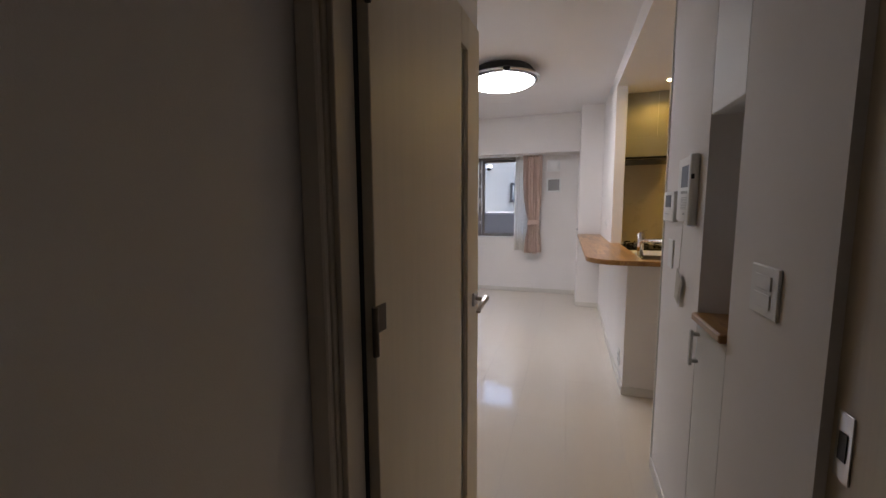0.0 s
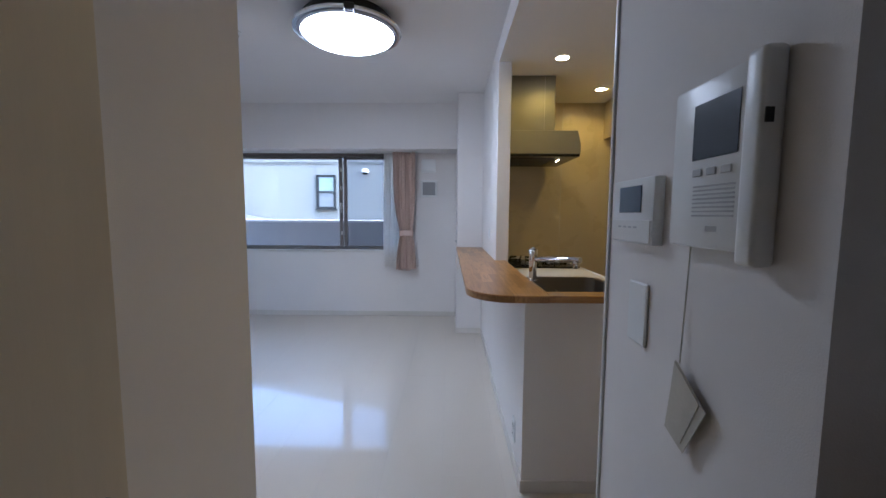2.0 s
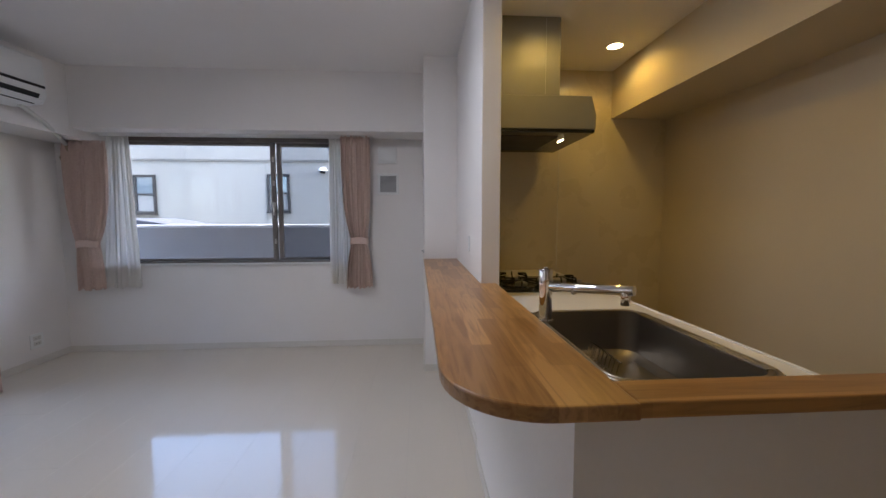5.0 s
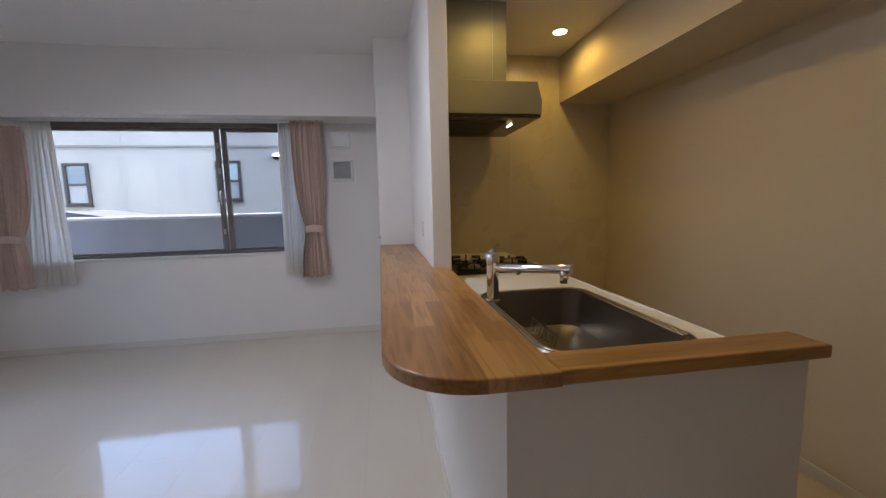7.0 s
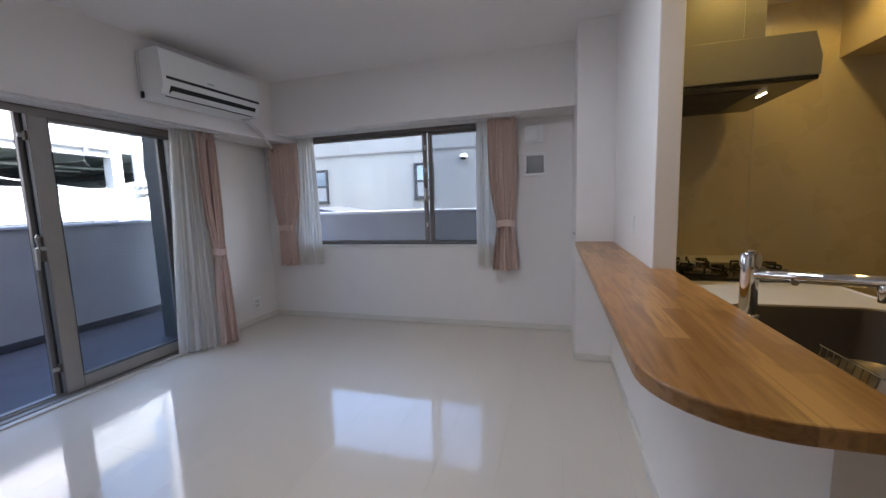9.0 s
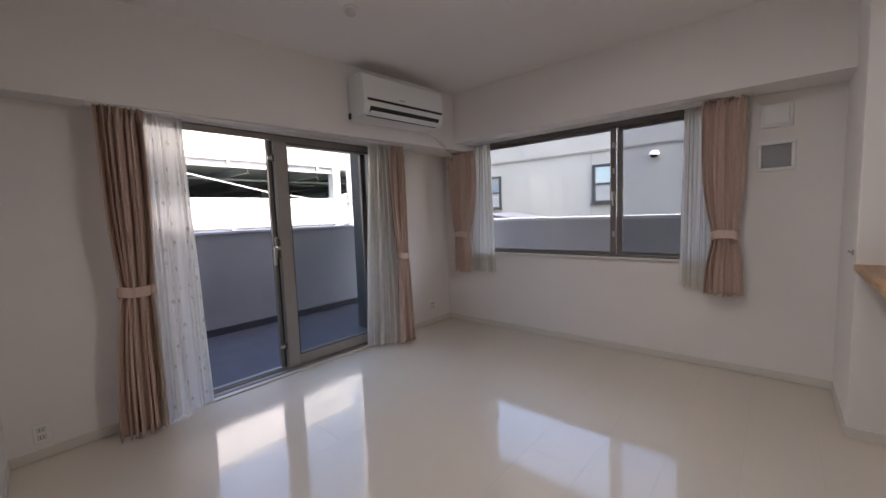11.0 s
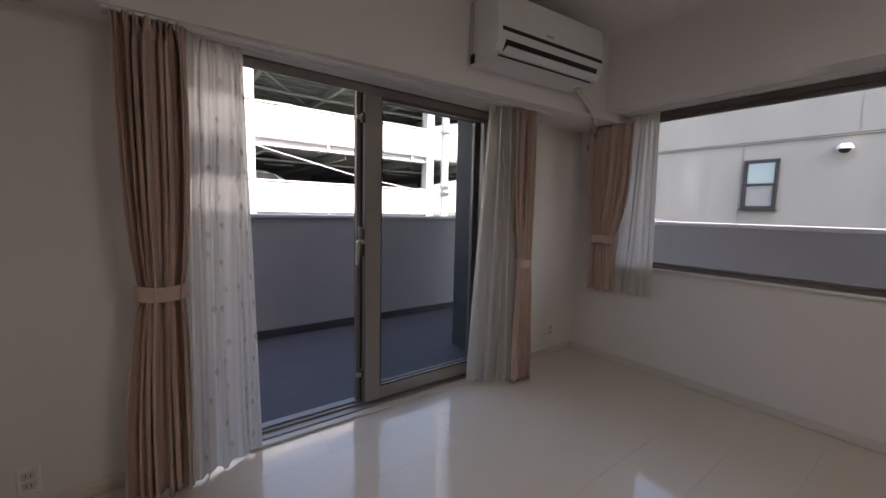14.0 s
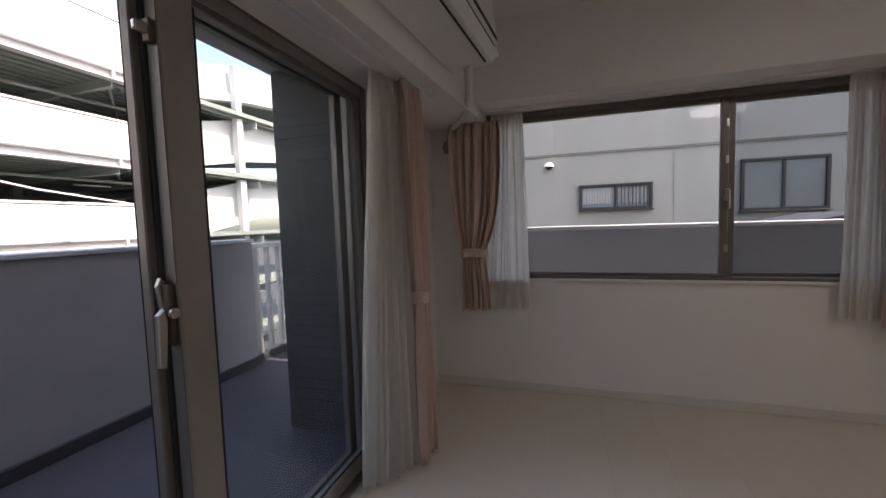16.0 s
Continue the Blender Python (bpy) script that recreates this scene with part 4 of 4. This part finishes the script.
part("vane", prism([(ax + 0.240, 2.168), (ax + 0.282, 2.186), (ax + 0.284, 2.182), (ax + 0.242, 2.158)], ay0 + 0.05, ay1 - 0.05, "y"), M_WHITE, sl, "white swing vane")
part("lower_slot", prism([(ax + 0.205, 2.1615), (ax + 0.213, 2.1625), (ax + 0.213, 2.158), (ax + 0.205, 2.157)], ay0 + 0.05, ay1 - 0.05, "y"), M_DARK, ac, "dark lower slot")
part("side_knob", box(ax + 0.03, ax + 0.06, ay0 - 0.014, ay0, 2.15, 2.20, 0.004), M_DARK, ac, "dark pipe opening on the side")
part("badge", box(ax + 0.2575, ax + 0.2625, 5.14, 5.20, 2.315, 2.325), M_GREY, ac, "tiny grey mark")
part("seam", box(ax + 0.03, ax + 0.033, ay0 - 0.0015, ay0 + 0.001, 2.16, 2.49), M_GREY, ac)
ac.matrix_basis = Matrix.Translation((-2.632, 5.16, 2.113)) @ pose(0, 0, 0, 0, 0, -4.5)
duct = thing("pipe_cover", (-2.65, 5.85, 2.09), "white plastic pipe cover running from the air conditioner", "pipe cover")
part("cover", sweep([(-2.49, 5.60, 2.14), (-2.55, 5.86, 2.06), (-2.63, 6.06, 1.992), (-2.78, 6.30, 1.975)], 0.017, 14), M_OFFW, duct, smooth=True)
part("elbow", tube((-2.775, 6.30, 1.985), (-2.80, 6.34, 1.86), 0.034, 0.038, 14), M_PUTTY_SHADED, duct, smooth=True)
part("putty", lathe([(0.005, -0.05), (0.05, -0.04), (0.062, 0.0), (0.045, 0.045), (0.005, 0.05)], (-2.81, 6.35, 1.86), 14), M_PUTTY_SHADED, duct, "lump of beige putty", smooth=True)

# vents, sockets
v = thing("wall_vent", (0.112, YN, 1.92), "square white wall vent cover", "vent")
part("plate", box(0.022, 0.203, YN - 0.018, YN, 1.842, 2.005, 0.008, seg=2), M_WHITE, v, smooth=True)
part("cover", box(0.045, 0.180, YN - 0.034, YN - 0.0185, 1.862, 1.985, 0.006, seg=2), M_WHITE, v, smooth=True)
v = thing("air_grille", (0.117, YN, 1.64), "square wall grille with grey slats", "vent")
for a, b, c, d in ((0.012, 0.222, 1.722, 1.746), (0.012, 0.222, 1.535, 1.559), (0.012, 0.036, 1.5595, 1.7215), (0.198, 0.222, 1.5595, 1.7215)):
    part("frame", box(a, b, YN - 0.022, YN, c, d, 0.003), M_WHITE, v)
part("backing", box(0.037, 0.197, YN - 0.006, YN - 0.001, 1.560, 1.721), M_GREY, v)
for i in range(11):
    z = 1.566 + i * 0.0142
    part("slat", box(0.037, 0.197, YN - 0.018, YN - 0.007, z, z + 0.006), M_GREY, v)


def socket(name, at, normal, w, h, label, category, holes=2):
    """A white plate on a wall with recessed inserts; normal is x, -x, y or -y."""
    s = thing(name, at, label, category)
    x, y, z = at
    def bx(u0, u1, d0, d1, z0, z1, b):
        if normal in ("x", "-x"):
            g = (x + d0, x + d1) if normal == "x" else (x - d1, x - d0)
            return box(*g, y + u0, y + u1, z + z0, z + z1, b)
        g = (y + d0, y + d1) if normal == "y" else (y - d1, y - d0)
        return box(x + u0, x + u1, *g, z + z0, z + z1, b)
    part("plate", bx(-w / 2, w / 2, 0, 0.007, -h / 2, h / 2, 0.003), M_WHITE, s)
    for i in range(holes):
        c = (i - (holes - 1) / 2) * h * 0.36
        ins = part("insert", bx(-w * 0.28, w * 0.28, 0.0072, 0.010, c - h * 0.14, c + h * 0.14, 0.001), M_OFFW if category == "socket" else M_WHITE, s)
        for k in (-0.1, 0.1) if category == "socket" else ():
            part("slot", bx(w * k - 0.0012, w * k + 0.0012, 0.0101, 0.0106, c - 0.008, c + 0.008, 0), M_DARK, ins)
    return s


socket("wall_socket", (XW, 6.10, 0.22), "x", 0.125, 0.13, "double white wall socket near the corner", "socket")
socket("wall_socket", (XW, 2.80, 0.15), "x", 0.07, 0.12, "white wall socket low beside the curtain", "socket")
socket("wall_socket", (0.72, 3.44, 0.20), "-x", 0.07, 0.12, "white wall socket low on the counter wall", "socket")
socket("wall_switch", (0.735, 4.95, 1.14), "-x", 0.03, 0.10, "narrow white switch on the partition", "switch", 1)
hk = thing("wall_hook", (0.462, 5.80, 1.02), "tiny grey hook on the column edge", "hook")
part("plate", box(0.452, 0.4615, 5.79, 5.81, 1.005, 1.035, 0.002), M_GREY, hk)
part("peg", tube((0.452, 5.80, 1.02), (0.437, 5.80, 1.026), 0.005, n=10), M_GREY, hk)


# ---------------- kitchen ----------------
def arc(cx, cy, r, a0, a1, n=12):
    return [(cx + r * math.cos(radians(a0 + (a1 - a0) * i / n)), cy + r * math.sin(radians(a0 + (a1 - a0) * i / n))) for i in range(n + 1)]


ct = thing("wooden_counter", (0.6, 4.4, 0.925), "L-shaped oiled wooden breakfast counter with a rounded corner", "counter")
outline = [(0.815, 3.167)] + [(0.815, 4.489), (0.734, 4.489), (0.734, 5.714), (0.455, 5.714)] + arc(0.455 + 0.205, 3.167 + 0.205, 0.205, 180, 270)
part("top", prism(outline, 0.931, 0.965, "z", 0.005), M_COUNTER, ct)
part("front_strip", prism([(0.8155, 3.174), (1.475, 3.174), (1.475, 3.272), (0.8155, 3.272)], 0.931, 0.964, "z", 0.004), M_STRIP, ct, "narrow wooden front strip")

sinkx, sinky = (0.90, 1.385), (3.42, 4.17)
wt = thing("worktop", (1.16, 4.4, 0.88), "white kitchen worktop with a set-in steel sink", "worktop")
WT0, WT1, WZ = 0.819, 1.462, 0.885
for x0, x1, y0, y1 in ((WT0, WT1, 3.301, sinky[0]), (WT0, sinkx[0], sinky[0], sinky[1]), (sinkx[1], WT1, sinky[0], sinky[1]), (WT0, WT1, sinky[1], 4.489), (0.834, WT1, 4.489, 5.549)):
    part("top", box(x0, x1, y0, y1, WZ - 0.03, WZ), M_TOP, wt)
part("front_edge", box(WT1, WT1 + 0.008, 3.302, 5.548, WZ - 0.032, WZ + 0.006, 0.003), M_TOP, wt)
cab = thing("base_cabinet", (1.16, 4.4, 0), "white kitchen base cabinets under the worktop", "cabinet")
for i in range(3):
    y = 3.302 + i * 0.749
    c = part("body", box(0.836, 1.418, y, y + 0.745, 0.08, WZ - 0.23 if i < 2 else WZ - 0.04), M_CAB, cab)
    d = part("door", box(1.42, 1.44, y + 0.002, y + 0.743, 0.10, WZ - 0.05, 0.002), M_CAB, cab)
    part("handle", box(1.441, 1.458, y + 0.25, y + 0.50, WZ - 0.12, WZ - 0.105, 0.003), M_NICKEL, d)
part("plinth", box(0.836, 1.38, 3.302, 5.548, 0, 0.079), M_CAB, cab)

# sink bowl
sk = thing("kitchen_sink", (1.14, 3.8, WZ), "brushed stainless steel sink with rounded corners", "sink")
bm = bmesh.new()
def ring(inset, z, r):
    o = rounded(sinkx[0] - 0.012 + inset, sinkx[1] + 0.012 - inset, sinky[0] - 0.012 + inset, sinky[1] + 0.012 - inset, r, 8)
    return [bm.verts.new((u, v_, z)) for u, v_ in o]


rings = [ring(0.0, WZ + 0.001, 0.09), ring(0.004, WZ + 0.006, 0.088), ring(0.013, WZ + 0.006, 0.08), ring(0.016, WZ + 0.002, 0.079), ring(0.020, WZ + 0.006, 0.077), ring(0.028, WZ + 0.005, 0.075), ring(0.030, WZ - 0.010, 0.07),
         ring(0.036, WZ - 0.10, 0.07), ring(0.045, WZ - 0.165, 0.075), ring(0.075, WZ - 0.19, 0.06), ring(0.17, WZ - 0.196, 0.03)]
for p, q in zip(rings, rings[1:]):
    n = len(p)
    for i in range(n):
        bm.faces.new((p[i], p[(i + 1) % n], q[(i + 1) % n], q[i]))
bm.faces.new(rings[-1])
bmesh.ops.recalc_face_normals(bm, faces=bm.faces)
for f in bm.faces:
    if f.calc_center_median().z < WZ - 0.19 and f.normal.z < 0:
        bmesh.ops.reverse_faces(bm, faces=bm.faces)
        break
part("bowl", bm, M_STEEL, sk, smooth=True)
for k in range(3):
    x = sinkx[1] - 0.004 - k * 0.013
    part("rim_ridge", tube((x, sinky[0] + 0.05, WZ + 0.005), (x, sinky[1] - 0.075, WZ + 0.005), 0.0036, n=8), M_STEEL, sk, smooth=True)
part("drain", lathe([(0.005, 0.004), (0.06, 0.004), (0.068, 0.001), (0.068, 0.0)], (1.14, 3.80, WZ - 0.195), 28), M_CHROME, sk, "round drain cover", smooth=True)
bk = thing("sink_rack", (0.985, 3.72, WZ), "small chrome wire rack hung in the sink", "rack")
for i in range(9):
    y = 3.62 + i * 0.025
    part("wire", sweep([(0.935, y, WZ - 0.012), (0.945, y, WZ - 0.06), (1.01, y, WZ - 0.06), (1.02, y, WZ - 0.02)], 0.0018, 6), M_CHROME, bk)
for x, z in ((0.935, WZ - 0.012), (1.02, WZ - 0.02), (0.975, WZ - 0.06)):
    part("rim_wire", tube((x, 3.61, z), (x, 3.83, z), 0.0025, n=8), M_CHROME, bk)

# mixer tap
fx, fy = 0.925, 4.03
tp = thing("kitchen_tap", (fx, fy, WZ), "chrome single-lever kitchen tap with a long straight spout", "tap")
part("column", lathe([(0.033, 0.0), (0.033, 0.006), (0.026, 0.010), (0.026, 0.165), (0.029, 0.168), (0.029, 0.205), (0.024, 0.213), (0.005, 0.215)], (fx, fy, WZ + 0.0005), 28), M_CHROME, tp, smooth=True)
d = Vector((0.63, -0.77, 0)).normalized()
s0, s1 = Vector((fx, fy, WZ + 0.145)) + d * 0.02, Vector((fx, fy, WZ + 0.170)) + d * 0.345
sp = part("spout", tube(s0, s1, 0.018, n=20, bevel=0.003), M_CHROME, tp, smooth=True)
part("collar", tube(s0 + d * 0.10, s0 + d * 0.108, 0.0192, n=20), M_NICKEL, sp, smooth=True)
part("spray_head", tube(s1 - d * 0.03 + Vector((0, 0, -0.006)), s1 - d * 0.03 + Vector((0, 0, -0.055)), 0.018, 0.015, 20, bevel=0.003), M_CHROME, sp, smooth=True)
lv = part("lever", box(-0.006, 0.125, -0.011, 0.011, -0.004, 0.004, 0.003), M_CHROME, tp, smooth=True)
lv.matrix_basis = Matrix.Translation((fx, fy, WZ + 0.219)) @ pose(0, 0, 0, 0, -5, 62)
lv.matrix_parent_inverse = tp.matrix_basis.inverted()

# gas hob
hx0, hx1, hy0, hy1 = 0.862, 1.44, 4.62, 5.12
hob = thing("gas_hob", ((hx0 + hx1) / 2, (hy0 + hy1) / 2, WZ), "black gas hob with cast pan supports", "hob")
part("plate", prism(rounded(hx0, hx1, hy0, hy1, 0.02), WZ + 0.0005, WZ + 0.016, "z", 0.004), M_BLACK, hob)
for bx_, by_, r in ((1.02, 4.98, 0.05), (1.02, 4.75, 0.045), (1.29, 4.86, 0.055)):
    b_ = part("burner", lathe([(r * 0.5, 0.016), (r * 0.8, 0.018), (r * 0.85, 0.034), (r * 0.5, 0.040), (0.005, 0.040)], (bx_, by_, WZ), 24), M_NICKEL, hob, smooth=True)
    g = part("pan_support", sweep([(bx_ + 0.105 * math.cos(2 * math.pi * k / 24), by_ + 0.105 * math.sin(2 * math.pi * k / 24), WZ + 0.022) for k in range(25)], 0.005, 6), M_BLACK, hob)
    for k in range(6):
        a = math.pi * k / 3 + 0.3
        c, s = math.cos(a), math.sin(a)
        part("prong", sweep([(bx_ + 0.105 * c, by_ + 0.105 * s, WZ + 0.02), (bx_ + 0.108 * c, by_ + 0.108 * s, WZ + 0.052), (bx_ + 0.045 * c, by_ + 0.045 * s, WZ + 0.056)], 0.005, 6), M_BLACK, g)
for k in range(3):
    part("knob", tube((hx1 - 0.03, 4.72 + k * 0.11, WZ + 0.016), (hx1 - 0.03, 4.72 + k * 0.11, WZ + 0.034), 0.018, 0.015, 18), M_NICKEL, hob, smooth=True)

# extractor hood
hd = thing("extractor_hood", (1.1, 5.1, 1.8), "silver box extractor hood with a lit strip underneath", "extractor hood")
hp = [(0.835, 1.82), (0.835, 2.010), (1.425, 2.010), (1.455, 1.90), (1.452, 1.82)]
part("canopy", prism(hp, 4.755, 5.45, "y", 0.004), M_HOOD, hd)
part("flue_cover", box(0.835, 1.235, 4.765, 5.45, 2.011, 2.448, 0.002), M_HOOD, hd)
part("seam", box(1.148, 1.150, 4.7625, 4.7655, 2.02, 2.44), M_GREY, hd)
un = part("underside", box(0.838, 1.448, 4.758, 5.447, 1.800, 1.8195, 0.004), M_BLACK, hd, "dark underside with filter")
part("filter", box(0.88, 1.27, 4.86, 5.35, 1.797, 1.7995, 0.001), M_GUTTER, un, "dark metal filter")
part("strip_light", box(1.327, 1.335, 4.95, 5.05, 1.796, 1.7995, 0.001), M_DOWN, un, "lit strip lamp")
struct("trim_panel_joint", box(1.5235, 1.5265, 5.547, 5.5495, WZ + 0.002, KTOP - 0.003), M_OFFW, "fine vertical joint of the kitchen panels", "trim")
chn = thing("pull_cord", (1.262, 5.30, 2.06), "short pale cord hanging beside the hood", "cord")
part("cord", tube((1.262, 5.30, 2.02), (1.262, 5.30, 2.22), 0.005, n=8), M_WHITE, chn)

# downlights
for x, y in ((1.181, 4.407), (1.731, 5.107), (1.25, 3.45)):
    dl = thing("downlight", (x, y, KTOP), "small round recessed warm downlight", "downlight", "kitchen downlights")
    part("ring", lathe([(0.046, -0.0005), (0.055, -0.001), (0.056, -0.006), (0.046, -0.006)], (x, y, KTOP), 32, True), M_WHITE, dl, smooth=True)
    part("lamp", lathe([(0.005, -0.0008), (0.0455, -0.0008), (0.0455, -0.004), (0.005, -0.005)], (x, y, KTOP), 32), M_DOWN, dl, smooth=True)
    sp = new("downlight_beam", bpy.data.lights.new("downlight_beam", "SPOT"))
    sp.data.energy, sp.data.color, sp.data.spot_size, sp.data.spot_blend, sp.data.shadow_soft_size = 1.0, (1.0, 0.62, 0.085), radians(164), 0.5, 0.04
    sp.matrix_world = look((x, y, KTOP - 0.012), (x, y, 0))
s = thing("smoke_detector", (1.66, 4.457, KTOP), "small round white kitchen heat sensor", "detector", "ceiling sensors")
part("base", lathe([(0.005, -0.001), (0.05, -0.001), (0.052, -0.012), (0.005, -0.012)], (1.66, 4.457, KTOP), 28), M_WHITE, s, smooth=True)
part("sensor", lathe([(0.03, -0.012), (0.034, -0.035), (0.02, -0.05), (0.005, -0.052)], (1.66, 4.457, KTOP), 28), M_OFFW, s, smooth=True)


# ---------------- hall: door, niche and wall fittings ----------------
fr = thing("door_frame", (0.3, 1.13, 0), "cream laminate door frame with casing", "door frame", kind="structure")
part("jamb", box(-0.204, -0.145, 1.05, 1.215, 0, 2.03, 0.003), M_CASING, fr)
part("jamb", box(0.775, 0.834, 1.05, 1.215, 0, 2.03, 0.003), M_CASING, fr)
part("head", box(-0.204, 0.834, 1.05, 1.215, 2.031, 2.06, 0.003), M_CASING, fr)
part("stop", box(-0.144, -0.130, 1.06, 1.135, 0, 2.03, 0.002), M_CASING, fr)
part("casing", box(-0.198, -0.150, 1.03, 1.049, 0, 2.06, 0.004), M_CASING, fr)
part("rebate_shade", box(-0.1445, -0.127, 1.136, 1.150, 0, 2.03, 0.001), M_RUBBER_SHADE, fr, "dark strip standing in for the rebate shade")
st = part("strike_plate", box(0.772, 0.7745, 1.145, 1.185, 0.86, 0.98, 0.001), M_NICKEL, fr, "satin metal strike plate")
part("latch_hole", box(0.7705, 0.7718, 1.155, 1.175, 0.895, 0.945), M_DARK, st)

HX, HY, ANG = -0.100, 1.150, 4.2
DW, DT, DH = 0.815, 0.036, 2.015
leaf = new("door_2")
leaf.matrix_basis = Matrix.Translation((HX, HY, 0.008)) @ pose(0, 0, 0, 0, 0, -ANG)
tagged(leaf, "cream laminate room door standing open with a narrow glass slit", "door", "", "structure")
bpy.context.view_layer.update()


def on_leaf(name, bm, material, parent=None, label="", smooth=False):
    ob = link(name, bm, material, None, smooth)
    ob.parent = parent or leaf
    return tagged(ob, label) if label else ob


S0, S1 = 0.60, 0.675
on_leaf("panel", box(-DT, 0, 0, S0, 0, DH, 0.002), M_DOOR)
on_leaf("panel", box(-DT, 0, S1, DW, 0, DH, 0.002), M_DOOR)
on_leaf("panel", box(-DT, 0, S0 + 0.0005, S1 - 0.0005, 0, 0.12, 0.001), M_DOOR)
on_leaf("panel", box(-DT, 0, S0 + 0.0005, S1 - 0.0005, DH - 0.12, DH, 0.001), M_DOOR)
on_leaf("glass_slit", box(-DT * 0.6, -DT * 0.4, S0, S1, 0.121, DH - 0.121), M_TINT, None, "frosted green-grey glass slit")
for y in (S0 + 0.001, S1 - 0.010):
    on_leaf("bead", box(-DT + 0.002, -0.008, y, y + 0.009, 0.121, DH - 0.121, 0.001), M_CASING)
for z in (0.18, 1.03, 1.80):
    h = on_leaf("hinge", box(-0.004, 0.003, 0.0, 0.042, z, z + 0.065, 0.001), M_BRASS, None, "dull metal hinge")
    on_leaf("knuckle", tube((0.004, -0.009, z - 0.05), (0.004, -0.009, z + 0.065), 0.008, n=12), M_BRASS, h)
    on_leaf("jamb_plate", box(-0.046, -0.040, -0.050, -0.012, z - 0.05, z + 0.01, 0.001), M_BRASS, h)
hn = on_leaf("door_handle", box(0, 0.010, DW - 0.085, DW - 0.030, 0.915, 0.970, 0.003), M_NICKEL, None, "satin nickel lever handle")
on_leaf("neck", tube((0.010, DW - 0.058, 0.945), (0.055, DW - 0.058, 0.945), 0.010, n=14), M_NICKEL, hn, smooth=True)
on_leaf("lever", prism([(DW - 0.048, 0.955), (DW - 0.060, 0.962), (DW - 0.12, 0.950), (DW - 0.175, 0.925), (DW - 0.172, 0.915), (DW - 0.12, 0.932), (DW - 0.06, 0.940), (DW - 0.048, 0.938)], 0.045, 0.062, "x", 0.003), M_NICKEL, hn)
on_leaf("lever", box(-DT - 0.062, -DT - 0.045, DW - 0.175, DW - 0.048, 0.93, 0.955, 0.004), M_NICKEL, hn)
on_leaf("latch", box(-0.026, -0.010, DW, DW + 0.010, 0.93, 0.96, 0.002), M_NICKEL, None)

# cupboard niche
nc = thing("niche_cupboard", (0.94, 1.745, 0), "white built-in cupboard with an open niche and wooden top", "cupboard")
part("upper_door", box(0.757, 0.776, 1.631, 1.887, 1.625, 2.196, 0.002), M_CAB, nc)
part("upper_floor", box(0.776, 1.118, 1.631, 1.887, 1.626, 1.642), M_CAB, nc)
ld = part("lower_door", box(0.757, 0.776, 1.631, 1.887, 0.06, 0.930, 0.002), M_CAB, nc)
part("handle", box(0.728, 0.738, 1.850, 1.866, 0.78, 0.905, 0.002), M_NICKEL, ld, "dull metal bar handle")
for z in (0.79, 0.885):
    part("standoff", box(0.7385, 0.7568, 1.850, 1.866, z, z + 0.012, 0.002), M_NICKEL, ld)
part("wooden_top", box(0.737, 1.118, 1.631, 1.887, 0.934, 0.962, 0.005), M_COUNTER, nc, "oiled wooden top")
part("back_panel", box(1.112, 1.1185, 1.631, 1.887, 0.963, 1.625), M_WALL, nc)

# intercom, controller, cover plate, tag, light switch
ic = thing("intercom", (0.757, 2.05, 1.40), "white video intercom with a dark screen", "intercom")
part("body", box(0.734, 0.757, 1.995, 2.150, 1.270, 1.510, 0.006, seg=2), M_WHITE, ic, smooth=True)
part("handset", box(0.727, 0.757, 1.962, 1.9945, 1.255, 1.515, 0.008, seg=3), M_WHITE, ic, smooth=True)
part("screen", box(0.7325, 0.7338, 2.004, 2.096, 1.398, 1.478, 0.0005), M_LCD, ic, "dark screen")
for k in range(3):
    part("button", box(0.7315, 0.7338, 2.012 + k * 0.030, 2.032 + k * 0.030, 1.374, 1.385, 0.001), M_GREY, ic)
for k in range(8):
    part("speaker_slot", box(0.7330, 0.7338, 2.005, 2.090, 1.316 + k * 0.006, 1.3185 + k * 0.006), M_GREY, ic)
part("mark", box(0.7332, 0.7339, 2.035, 2.058, 1.295, 1.303), M_GREY, ic, "small grey print")
part("side_port", box(0.730, 0.740, 1.9605, 1.9622, 1.425, 1.442), M_DARK, ic)
rc = thing("bath_controller", (0.757, 2.29, 1.33), "white heater controller with a small display", "controller")
part("body", box(0.736, 0.757, 2.205, 2.375, 1.262, 1.389, 0.003, seg=2), M_WHITE, rc, smooth=True)
part("display", box(0.7344, 0.7358, 2.248, 2.340, 1.323, 1.375, 0.0005), M_LCD, rc, "dark display")
part("flap", box(0.7342, 0.7358, 2.212, 2.368, 1.266, 1.308, 0.0005), M_CAB, rc)
for k in range(4):
    part("print", box(0.7338, 0.7342, 2.26 + k * 0.022, 2.274 + k * 0.022, 1.292, 1.296), M_GREY, rc)
pl = socket("wall_switch", (0.757, 2.277, 1.121), "-x", 0.072, 0.125, "narrow white blank plate under the controller", "switch", 0)
socket("light_switch", (0.757, 1.43, 1.133), "-x", 0.130, 0.118, "double white light switch beside the door frame", "switch", 2)
tg = thing("hanging_tag", (0.75, 2.12, 1.08), "beige paper tag hanging by a thread under the intercom", "tag")
part("thread", tube((0.7545, 2.120, 1.284), (0.750, 2.124, 1.075), 0.0012, n=6), M_PAPER, tg)
part("card", prism([(2.126, 1.080), (2.046, 1.030), (2.094, 0.938), (2.146, 0.955)], 0.744, 0.7452, "x"), M_PAPER, tg)
part("fold", prism([(2.126, 1.078), (2.060, 1.036), (2.100, 0.950), (2.140, 0.963)], 0.7425, 0.7438, "x"), M_PAPER, tg)
